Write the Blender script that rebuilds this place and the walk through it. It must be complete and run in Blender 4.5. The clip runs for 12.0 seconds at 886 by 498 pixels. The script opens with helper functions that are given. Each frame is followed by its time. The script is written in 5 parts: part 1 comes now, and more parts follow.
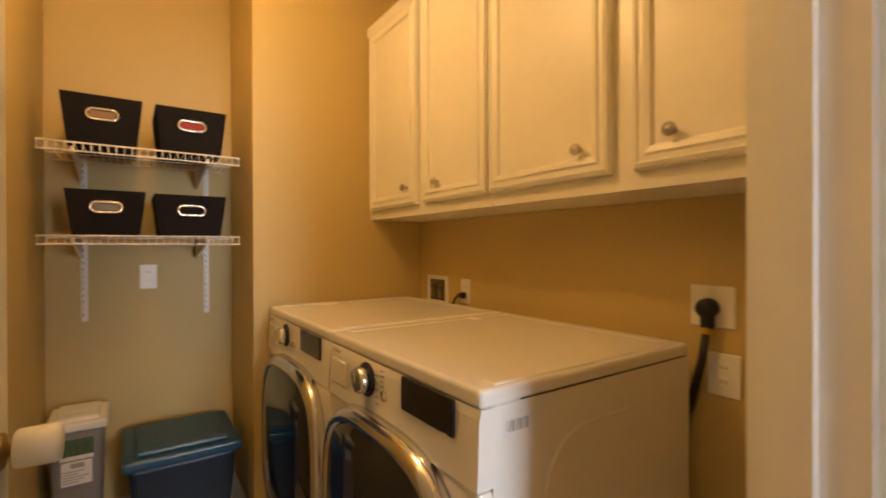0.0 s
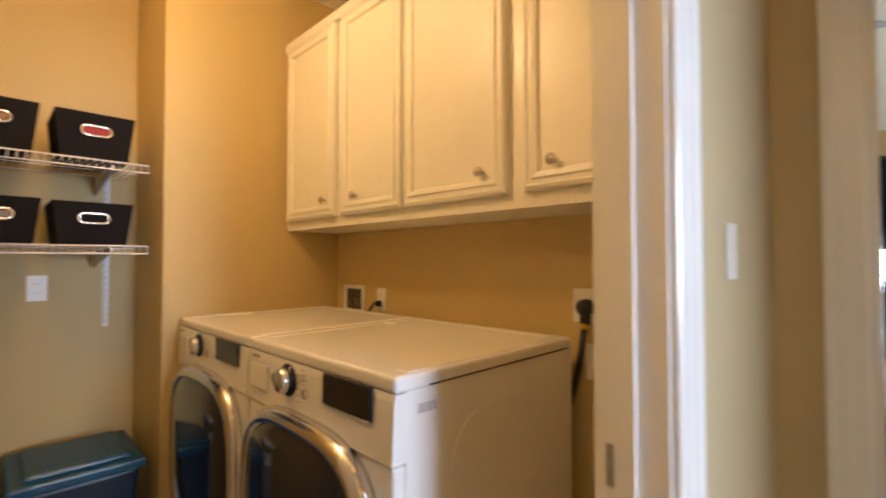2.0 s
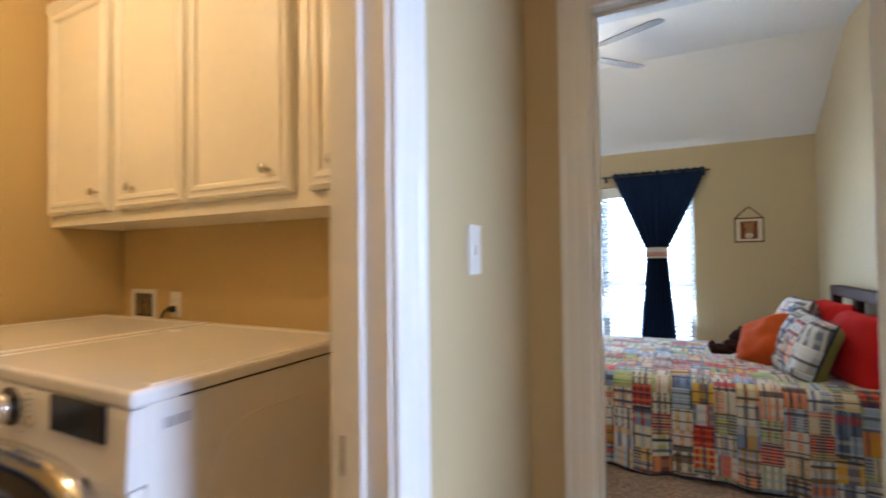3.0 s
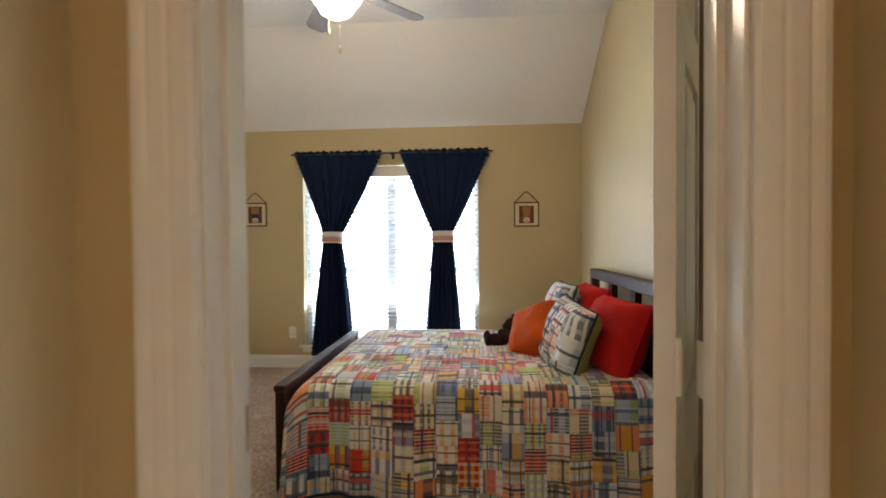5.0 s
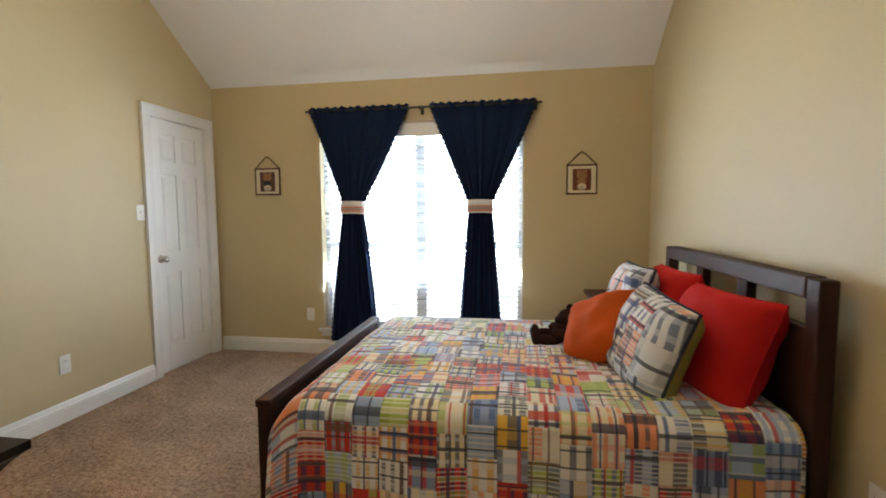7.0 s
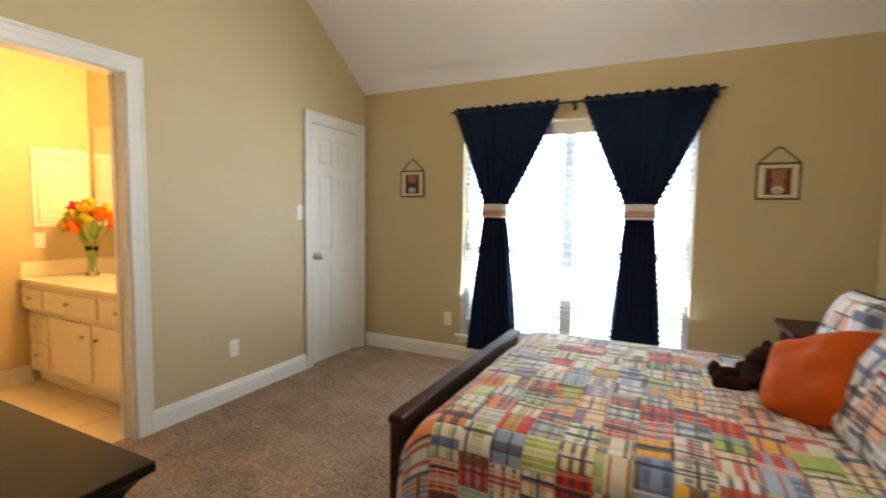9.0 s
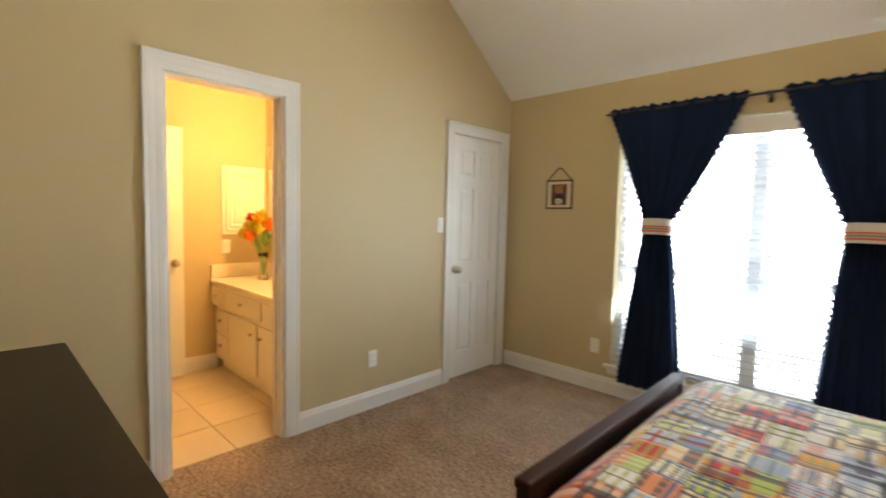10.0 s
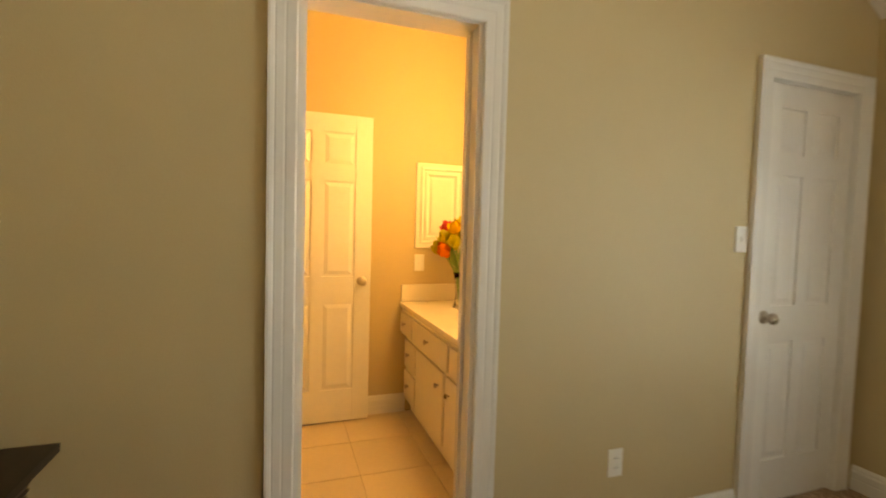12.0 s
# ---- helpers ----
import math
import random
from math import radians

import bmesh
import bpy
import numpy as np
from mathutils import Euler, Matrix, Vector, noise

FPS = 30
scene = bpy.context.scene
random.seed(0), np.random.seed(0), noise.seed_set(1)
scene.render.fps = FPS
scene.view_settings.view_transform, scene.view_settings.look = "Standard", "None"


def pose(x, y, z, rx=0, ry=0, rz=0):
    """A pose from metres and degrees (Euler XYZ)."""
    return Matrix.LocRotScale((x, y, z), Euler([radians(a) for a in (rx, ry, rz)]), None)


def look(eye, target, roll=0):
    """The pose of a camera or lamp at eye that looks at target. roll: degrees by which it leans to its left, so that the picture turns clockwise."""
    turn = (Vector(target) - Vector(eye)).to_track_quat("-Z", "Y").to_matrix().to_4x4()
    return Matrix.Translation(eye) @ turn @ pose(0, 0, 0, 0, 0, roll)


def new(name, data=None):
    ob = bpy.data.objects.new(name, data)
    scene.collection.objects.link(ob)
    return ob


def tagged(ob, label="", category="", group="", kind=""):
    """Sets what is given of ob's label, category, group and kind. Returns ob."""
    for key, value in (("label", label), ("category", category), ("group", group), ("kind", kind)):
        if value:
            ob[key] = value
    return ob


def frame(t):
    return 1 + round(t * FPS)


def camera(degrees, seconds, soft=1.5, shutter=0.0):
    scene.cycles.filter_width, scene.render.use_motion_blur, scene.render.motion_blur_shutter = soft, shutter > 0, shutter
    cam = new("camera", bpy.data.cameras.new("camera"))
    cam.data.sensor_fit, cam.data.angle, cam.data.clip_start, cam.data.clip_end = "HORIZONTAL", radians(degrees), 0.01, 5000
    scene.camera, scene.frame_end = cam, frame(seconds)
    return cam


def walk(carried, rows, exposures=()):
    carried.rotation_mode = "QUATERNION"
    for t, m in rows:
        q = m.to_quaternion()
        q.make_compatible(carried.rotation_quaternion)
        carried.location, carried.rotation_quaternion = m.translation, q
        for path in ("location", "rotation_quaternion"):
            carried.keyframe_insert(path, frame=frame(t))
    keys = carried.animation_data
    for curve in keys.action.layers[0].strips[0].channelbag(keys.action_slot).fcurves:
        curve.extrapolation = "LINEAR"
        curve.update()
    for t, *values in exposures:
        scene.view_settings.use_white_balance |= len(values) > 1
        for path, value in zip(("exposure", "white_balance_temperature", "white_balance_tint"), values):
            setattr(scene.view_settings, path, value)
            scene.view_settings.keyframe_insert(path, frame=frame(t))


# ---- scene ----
# ---- camera ----
cam = camera(88.0, 12.0, soft=1.8, shutter=0.55)
PATH = [
    (0, (2.34, -5.382, 1.316), (0.692, -4.248, 1.309), -0.2),
    (0.5, (2.285, -5.32, 1.315), (0.538, -4.346, 1.326), -0.1),
    (1, (2.29, -5.343, 1.31), (0.56, -4.339, 1.341), 0.1),
    (1.5, (2.357, -5.409, 1.307), (0.744, -4.227, 1.354), 0.0),
    (2, (2.452, -5.473, 1.302), (1.04, -4.057, 1.352), -0.1),
    (2.5, (2.552, -5.481, 1.302), (1.384, -3.858, 1.348), -0.9),
    (3, (2.62, -5.369, 1.302), (1.722, -3.582, 1.341), -0.7),
    (3.3, (2.694, -5.259, 1.286), (1.912, -3.419, 1.345), -1.0),
    (3.5, (2.701, -5.201, 1.297), (2.063, -3.306, 1.336), -1.4),
    (5.3, (2.831, -4.442, 1.283), (2.686, -2.448, 1.234), -0.4),
    (5.5, (2.842, -4.356, 1.269), (2.69, -2.363, 1.207), -0.4),
    (5.7, (2.833, -4.238, 1.267), (2.684, -2.245, 1.189), -0.1),
    (5.8, (2.812, -4.191, 1.27), (2.674, -2.198, 1.183), -0.0),
    (6, (2.775, -4.098, 1.269), (2.645, -2.104, 1.169), -0.0),
    (6.5, (2.765, -3.972, 1.276), (2.558, -1.988, 1.13), -0.4),
    (8.5, (2.735, -3.755, 1.268), (2.045, -1.882, 1.118), 0.9),
    (9, (2.650, -3.690, 1.288), (1.775, -1.898, 1.141), 0.8),
    (9.5, (2.602, -3.588, 1.303), (1.465, -1.947, 1.179), 1.2),
    (10, (2.552, -3.460, 1.365), (1.158, -2.032, 1.222), 1.4),
    (10.5, (2.339, -3.31, 1.308), (0.763, -2.082, 1.22), 1.5),
    (11, (2.058, -3.218, 1.273), (0.372, -2.143, 1.214), 1.6),
    (11.5, (1.815, -2.934, 1.353), (-0.019, -2.142, 1.242), 1.6),
    (12, (1.512, -2.85, 1.314), (-0.371, -2.183, 1.217), 1.6),
]
EXPOSURES = [(0.0, -0.26, 7700, 10), (1.0, -0.04, 6250, 10), (1.5, 0.0, 6500, 10), (2.5, 0.05, 5700, 10), (3.6, -0.03, 5300, 11), (5.3, 0.0, 6700, 12), (6.0, -0.12, 6600, 12), (6.5, 0.02, 6600, 12), (8.5, 0.10, 6800, 12), (10.0, 0.0, 7200, 12), (11.0, -0.38, 8800, 11), (12.0, -0.43, 9200, 11)]
walk(cam, [(t, look(eye, target, roll)) for t, eye, target, roll in PATH], EXPOSURES)

# ---- world and large lights ----
world = bpy.data.worlds.new("world")
scene.world = world
world.use_nodes = True
sky = world.node_tree.nodes.new("ShaderNodeTexSky")
sky.sky_type, sky.sun_disc, sky.sun_elevation, sky.sun_rotation = "NISHITA", False, radians(50), radians(160)
world.node_tree.links.new(sky.outputs[0], world.node_tree.nodes["Background"].inputs[0])
world.node_tree.nodes["Background"].inputs[1].default_value = 0.12
sun = new("sun", bpy.data.lights.new("sun", "SUN"))
sun.data.energy, sun.data.angle, sun.data.color = 2.5, radians(0.5), (1.0, 0.95, 0.88)
sun.matrix_world = look((0, -8, 12), (0, 0, 0))


def area_lamp(name, m, w, h, watts, color):
    d = bpy.data.lights.new(name, "AREA")
    d.shape, d.size, d.size_y, d.energy, d.color = "RECTANGLE", w, h, watts, color
    ob = new(name, d)
    ob.matrix_world = m
    return ob


def bulb(name, x, y, z, watts, color, r=0.05):
    d = bpy.data.lights.new(name, "POINT")
    d.energy, d.color, d.shadow_soft_size = watts, color, r
    ob = new(name, d)
    ob.location = (x, y, z)
    return ob


area_lamp("window_sky_light", look((1.945, 0.32, 1.25), (1.945, -3.0, 2.8)), 1.9, 1.8, 175.0, (0.70, 0.86, 1.0))
# added daylight source, out of view to the east, brightens the hall
area_lamp("east_daylight_fill", look((6.12, -4.63, 1.55), (3.0, -4.60, 1.35)), 0.85, 1.3, 195.0, (0.66, 0.78, 1.0))
bulb("fan_bulb", 2.0, -1.95, 2.55, 17.0, (1.0, 0.84, 0.62), 0.07)
bulb("laundry_bulb", 0.98, -5.30, 2.46, 27.0, (1.0, 0.655, 0.31), 0.09)
bulb("hall_bulb", 2.72, -6.35, 2.36, 12.0, (1.0, 0.66, 0.34), 0.09)
bulb("bath_bulb", -0.55, -1.85, 2.00, 68.0, (1.0, 0.60, 0.22), 0.12)

# ---- materials ----


def nodes_of(name):
    m = bpy.data.materials.new(name)
    m.use_nodes = True
    t = m.node_tree
    return m, t, t.nodes["Principled BSDF"]


def link(t, a, b):
    t.links.new(a, b)


def mat(name, color, rough=0.6, metal=0.0, vary=0.10, grain=40.0, big=2.5, bump=0.0, bump_scale=None, spec=0.5, coat=0.0):
    """A painted, plastic, wooden or metal surface with variation at two scales and fine relief."""
    m, t, b = nodes_of(name)
    co = t.nodes.new("ShaderNodeTexCoord")
    n1 = t.nodes.new("ShaderNodeTexNoise")
    n1.inputs["Scale"].default_value, n1.inputs["Detail"].default_value = grain, 4
    n2 = t.nodes.new("ShaderNodeTexNoise")
    n2.inputs["Scale"].default_value, n2.inputs["Detail"].default_value = big, 3
    link(t, co.outputs["Object"], n1.inputs["Vector"])
    link(t, co.outputs["Object"], n2.inputs["Vector"])
    add = t.nodes.new("ShaderNodeMath")
    link(t, n1.outputs[0], add.inputs[0])
    link(t, n2.outputs[0], add.inputs[1])
    ramp = t.nodes.new("ShaderNodeMapRange")
    ramp.inputs[1].default_value, ramp.inputs[2].default_value = 0.6, 1.4
    ramp.inputs[3].default_value, ramp.inputs[4].default_value = 1 - vary, 1 + vary
    link(t, add.outputs[0], ramp.inputs[0])
    mul = t.nodes.new("ShaderNodeVectorMath")
    mul.operation = "SCALE"
    mul.inputs[0].default_value = color
    link(t, ramp.outputs[0], mul.inputs["Scale"])
    link(t, mul.outputs[0], b.inputs["Base Color"])
    rr = t.nodes.new("ShaderNodeMapRange")
    rr.inputs[3].default_value, rr.inputs[4].default_value = max(0.02, rough - 0.06), min(1.0, rough + 0.06)
    link(t, n2.outputs[0], rr.inputs[0])
    link(t, rr.outputs[0], b.inputs["Roughness"])
    b.inputs["Metallic"].default_value = metal
    b.inputs["Specular IOR Level"].default_value = spec
    b.inputs["Coat Weight"].default_value = coat
    if bump:
        n3 = t.nodes.new("ShaderNodeTexNoise")
        n3.inputs["Scale"].default_value, n3.inputs["Detail"].default_value = bump_scale or grain, 3
        link(t, co.outputs["Object"], n3.inputs["Vector"])
        bp = t.nodes.new("ShaderNodeBump")
        bp.inputs["Strength"].default_value, bp.inputs["Distance"].default_value = bump, 0.01
        link(t, n3.outputs[0], bp.inputs["Height"])
        link(t, bp.outputs[0], b.inputs["Normal"])
    return m


def glow(name, color, strength):
    m, t, b = nodes_of(name)
    b.inputs["Emission Color"].default_value = (*color, 1)
    b.inputs["Emission Strength"].default_value = strength
    b.inputs["Base Color"].default_value = (*color, 1)
    return m


def glass(name, color=(1, 1, 1), rough=0.0):
    m, t, b = nodes_of(name)
    b.inputs["Transmission Weight"].default_value = 1.0
    b.inputs["Roughness"].default_value = rough
    b.inputs["Base Color"].default_value = (*color, 1)
    b.inputs["IOR"].default_value = 1.45
    return m


def mix_rgb(t, fac, a, b):
    n = t.nodes.new("ShaderNodeMix")
    n.data_type = "RGBA"
    for i, v in ((0, fac), (6, a), (7, b)):
        if isinstance(v, (int, float)):
            n.inputs[i].default_value = v
        elif isinstance(v, tuple):
            n.inputs[i].default_value = (*v, 1)
        else:
            link(t, v, n.inputs[i])
    return n.outputs[2]


def math_node(t, op, a, b=0.0, c=0.0):
    n = t.nodes.new("ShaderNodeMath")
    n.operation = op
    for i, v in enumerate((a, b, c)):
        if isinstance(v, (int, float)):
            n.inputs[i].default_value = v
        else:
            link(t, v, n.inputs[i])
    return n.outputs[0]


def carpet_material():
    m, t, b = nodes_of("carpet_pile")
    co = t.nodes.new("ShaderNodeTexCoord")
    n1 = t.nodes.new("ShaderNodeTexNoise")
    n1.inputs["Scale"].default_value, n1.inputs["Detail"].default_value, n1.inputs["Roughness"].default_value = 48, 6, 0.80
    n2 = t.nodes.new("ShaderNodeTexNoise")
    n2.inputs["Scale"].default_value, n2.inputs["Detail"].default_value, n2.inputs["Distortion"].default_value = 3.2, 4, 1.2
    v = t.nodes.new("ShaderNodeTexVoronoi")
    v.inputs["Scale"].default_value = 110
    for n in (n1, n2, v):
        link(t, co.outputs["Object"], n.inputs["Vector"])
    r = t.nodes.new("ShaderNodeValToRGB")
    r.color_ramp.elements[0].position, r.color_ramp.elements[0].color = 0.36, (0.170, 0.108, 0.074, 1)
    r.color_ramp.elements[1].position, r.color_ramp.elements[1].color = 0.64, (0.58, 0.430, 0.320, 1)
    link(t, n1.outputs[0], r.inputs[0])
    f = math_node(t, "MULTIPLY_ADD", n2.outputs[0], 0.9, 0.55)
    s = t.nodes.new("ShaderNodeVectorMath")
    s.operation = "SCALE"
    link(t, r.outputs[0], s.inputs[0])
    link(t, f, s.inputs["Scale"])
    link(t, s.outputs[0], b.inputs["Base Color"])
    b.inputs["Roughness"].default_value, b.inputs["Specular IOR Level"].default_value = 0.95, 0.1
    h = math_node(t, "ADD", n1.outputs[0], v.outputs[0])
    bp = t.nodes.new("ShaderNodeBump")
    bp.inputs["Strength"].default_value, bp.inputs["Distance"].default_value = 0.7, 0.010
    link(t, h, bp.inputs["Height"])
    link(t, bp.outputs[0], b.inputs["Normal"])
    return m


LIGHTS = ((0.80, 0.71, 0.49), (0.82, 0.81, 0.78), (0.80, 0.31, 0.15), (0.42, 0.53, 0.70), (0.80, 0.76, 0.64), (0.46, 0.57, 0.14), (0.82, 0.82, 0.82), (0.82, 0.50, 0.08), (0.80, 0.77, 0.70), (0.64, 0.05, 0.04), (0.26, 0.34, 0.54))
STRONGS = ((0.64, 0.04, 0.03), (0.030, 0.040, 0.11), (0.80, 0.26, 0.10), (0.32, 0.43, 0.06), (0.07, 0.08, 0.12), (0.34, 0.44, 0.60), (0.030, 0.040, 0.11), (0.07, 0.13, 0.34), (0.74, 0.42, 0.04), (0.40, 0.50, 0.12))
DEEPS = ((0.03, 0.035, 0.09), (0.05, 0.05, 0.07), (0.06, 0.11, 0.28), (0.52, 0.03, 0.03), (0.16, 0.09, 0.06))
PALES = ((0.82, 0.82, 0.82), (0.74, 0.77, 0.82), (0.80, 0.80, 0.79), (0.52, 0.59, 0.70), (0.82, 0.81, 0.80), (0.72, 0.73, 0.76), (0.76, 0.40, 0.28))
MUTED = ((0.05, 0.06, 0.10), (0.32, 0.38, 0.50), (0.12, 0.14, 0.19), (0.08, 0.13, 0.26), (0.40, 0.43, 0.46))


def madras_material(name, cell, base, strong, deep):
    """Patchwork of small plaid squares; the cells follow the cloth by its UV in metres."""
    m, t, b = nodes_of(name)
    uv = t.nodes.new("ShaderNodeUVMap")
    sep = t.nodes.new("ShaderNodeSeparateXYZ")
    link(t, uv.outputs[0], sep.inputs[0])
    px = math_node(t, "DIVIDE", sep.outputs[0], cell)
    py0 = math_node(t, "DIVIDE", sep.outputs[1], cell * 1.12)
    col = math_node(t, "FLOOR", px)

    def rnd(a, c, seed):
        w = t.nodes.new("ShaderNodeTexWhiteNoise")
        w.noise_dimensions = "3D"
        k = t.nodes.new("ShaderNodeCombineXYZ")
        link(t, a, k.inputs[0])
        link(t, c, k.inputs[1])
        k.inputs[2].default_value = seed
        link(t, k.outputs[0], w.inputs[0])
        return w.outputs[0]

    py = math_node(t, "ADD", py0, rnd(col, col, 1.5))
    row = math_node(t, "FLOOR", py)

    def palette(value, colours):
        r = t.nodes.new("ShaderNodeValToRGB")
        r.color_ramp.interpolation = "CONSTANT"
        e = r.color_ramp.elements
        e[0].position, e[0].color = 0.0, (*colours[0], 1)
        e[1].position, e[1].color = 1.0 / len(colours), (*colours[1], 1)
        for i in range(2, len(colours)):
            e.new(i / len(colours)).color = (*colours[i], 1)
        link(t, value, r.inputs[0])
        return r.outputs[0]

    c1, c2, c3, c4 = (palette(rnd(col, row, k), v) for k, v in ((3.5, base), (7.5, strong), (11.5, base), (15.5, deep)))
    fx, fy = math_node(t, "FRACT", px), math_node(t, "FRACT", py)

    def stripes(f, seed, n0, n1, lo, hi):
        k = math_node(t, "FLOOR", math_node(t, "MULTIPLY_ADD", rnd(col, row, seed), n1, n0))
        w = math_node(t, "SINE", math_node(t, "MULTIPLY_ADD", math_node(t, "MULTIPLY", f, k), 6.2832, math_node(t, "MULTIPLY", rnd(col, row, seed + 1), 6.0)))
        mr = t.nodes.new("ShaderNodeMapRange")
        mr.inputs[1].default_value, mr.inputs[2].default_value = lo, hi
        link(t, w, mr.inputs[0])
        return mr.outputs[0]

    def gate(seed, share):
        return math_node(t, "LESS_THAN", rnd(col, row, seed), share)

    # broad woven bands both ways, then thin lines on some of the patches
    a = mix_rgb(t, math_node(t, "MULTIPLY", stripes(fx, 21.5, 1, 2.99, 0.15, 0.3), 0.78), c1, c2)
    a = mix_rgb(t, math_node(t, "MULTIPLY", stripes(fy, 31.5, 1, 2.99, 0.35, 0.5), 0.50), a, c3)
    a = mix_rgb(t, math_node(t, "MULTIPLY", math_node(t, "MULTIPLY", stripes(fy, 35.5, 1, 1.99, 0.55, 0.7), gate(37.5, 0.48)), 0.8), a, c4)
    fine = math_node(t, "MULTIPLY", stripes(fy, 71.5, 6, 2.99, 0.35, 0.6), gate(73.5, 0.35))
    a = mix_rgb(t, math_node(t, "MULTIPLY", fine, 0.6), a, (0.82, 0.79, 0.72))
    dark_x = math_node(t, "MULTIPLY", stripes(fx, 41.5, 1, 1.99, 0.90, 0.94), gate(43.5, 0.7))
    dark_y = math_node(t, "MULTIPLY", stripes(fy, 51.5, 1, 1.99, 0.92, 0.955), gate(53.5, 0.6))
    a = mix_rgb(t, math_node(t, "MULTIPLY", dark_x, 0.85), a, c4)
    a = mix_rgb(t, math_node(t, "MULTIPLY", dark_y, 0.85), a, (0.03, 0.032, 0.06))
    # stitched seams between the patches
    ex = math_node(t, "ABSOLUTE", math_node(t, "SUBTRACT", fx, 0.5))
    ey = math_node(t, "ABSOLUTE", math_node(t, "SUBTRACT", fy, 0.5))
    edge = math_node(t, "MAXIMUM", ex, ey)
    mr = t.nodes.new("ShaderNodeMapRange")
    mr.inputs[1].default_value, mr.inputs[2].default_value = 0.44, 0.5
    link(t, edge, mr.inputs[0])
    n = t.nodes.new("ShaderNodeTexNoise")
    n.inputs["Scale"].default_value, n.inputs["Detail"].default_value = 60, 3
    link(t, uv.outputs[0], n.inputs["Vector"])
    h = math_node(t, "SUBTRACT", math_node(t, "MULTIPLY", n.outputs[0], 0.35), mr.outputs[0])
    bp = t.nodes.new("ShaderNodeBump")
    bp.inputs["Strength"].default_value, bp.inputs["Distance"].default_value = 0.6, 0.006
    link(t, h, bp.inputs["Height"])
    link(t, bp.outputs[0], b.inputs["Normal"])
    link(t, a, b.inputs["Base Color"])
    b.inputs["Roughness"].default_value, b.inputs["Specular IOR Level"].default_value = 0.75, 0.3
    b.inputs["Sheen Weight"].default_value, b.inputs["Sheen Roughness"].default_value = 0.35, 0.4
    return m


def wood_material(name, dark, light, axis=(1.0, 12.0, 12.0), rough=0.32, coat=0.3):
    m, t, b = nodes_of(name)
    co = t.nodes.new("ShaderNodeTexCoord")
    mp = t.nodes.new("ShaderNodeMapping")
    mp.inputs["Scale"].default_value = axis
    link(t, co.outputs["Object"], mp.inputs[0])
    n = t.nodes.new("ShaderNodeTexNoise")
    n.inputs["Scale"].default_value, n.inputs["Detail"].default_value, n.inputs["Distortion"].default_value = 4, 6, 0.8
    link(t, mp.outputs[0], n.inputs["Vector"])
    link(t, mix_rgb(t, n.outputs[0], dark, light), b.inputs["Base Color"])
    b.inputs["Specular IOR Level"].default_value = 0.22
    b.inputs["Roughness"].default_value, b.inputs["Coat Weight"].default_value, b.inputs["Coat Roughness"].default_value = rough, coat, 0.2
    bp = t.nodes.new("ShaderNodeBump")
    bp.inputs["Strength"].default_value, bp.inputs["Distance"].default_value = 0.08, 0.004
    link(t, n.outputs[0], bp.inputs["Height"])
    link(t, bp.outputs[0], b.inputs["Normal"])
    return m


WALL = mat("wall_paint_tan", (0.56, 0.455, 0.265), 0.55, vary=0.03, grain=160, big=1.2, bump=0.12, bump_scale=220)
OCHRE = mat("wall_paint_ochre", (0.58, 0.435, 0.185), 0.55, vary=0.03, grain=160, big=1.2, bump=0.12, bump_scale=220)
CEIL = mat("ceiling_paint", (0.82, 0.80, 0.76), 0.85, vary=0.03, grain=120, big=1.0, bump=0.25, bump_scale=120)
TRIM = mat("trim_gloss_white", (0.78, 0.77, 0.74), 0.22, vary=0.025, grain=30, big=3, bump=0.012, bump_scale=60, spec=0.5)
DOORP = mat("door_paint_white", (0.78, 0.77, 0.74), 0.30, vary=0.025, grain=30, big=2, bump=0.05, bump_scale=90)
CABP = mat("cabinet_paint_white", (0.80, 0.76, 0.66), 0.35, vary=0.03, grain=30, big=3, bump=0.04, bump_scale=70)
CARPET = carpet_material()
TILE = mat("floor_tile_beige", (0.60, 0.50, 0.37), 0.55, vary=0.045, grain=30, big=3, bump=0.04)
tl = TILE.node_tree
oi = tl.nodes.new("ShaderNodeObjectInfo")
sc = tl.nodes.new("ShaderNodeVectorMath")
sc.operation = "SCALE"
pb = tl.nodes["Principled BSDF"]
src = pb.inputs["Base Color"].links[0].from_socket
tl.links.new(src, sc.inputs[0])
tl.links.new(math_node(tl, "MULTIPLY_ADD", oi.outputs["Random"], 0.10, 0.95), sc.inputs["Scale"])
tl.links.new(sc.outputs[0], pb.inputs["Base Color"])
GROUT = mat("tile_grout", (0.54, 0.45, 0.33), 0.9, vary=0.15, grain=60)
NICKEL = mat("satin_nickel", (0.55, 0.50, 0.43), 0.28, metal=1.0, vary=0.05)
CHROME = mat("chrome_trim", (0.78, 0.78, 0.80), 0.12, metal=1.0, vary=0.03)
BRASS = mat("aged_brass", (0.45, 0.33, 0.16), 0.3, metal=1.0, vary=0.08)
PLATE = mat("plate_plastic_white", (0.82, 0.81, 0.77), 0.35, vary=0.02)
ENAMEL = mat("appliance_enamel_white", (0.80, 0.78, 0.74), 0.25, vary=0.02, grain=20, big=2, coat=0.2)
DARKPL = mat("dark_plastic", (0.015, 0.015, 0.018), 0.15, vary=0.1)
DOORGL = mat("washer_door_dark_glass", (0.008, 0.010, 0.02), 0.06, vary=0.1, coat=0.6)
RUBBER = mat("black_rubber", (0.012, 0.012, 0.012), 0.5, vary=0.1)
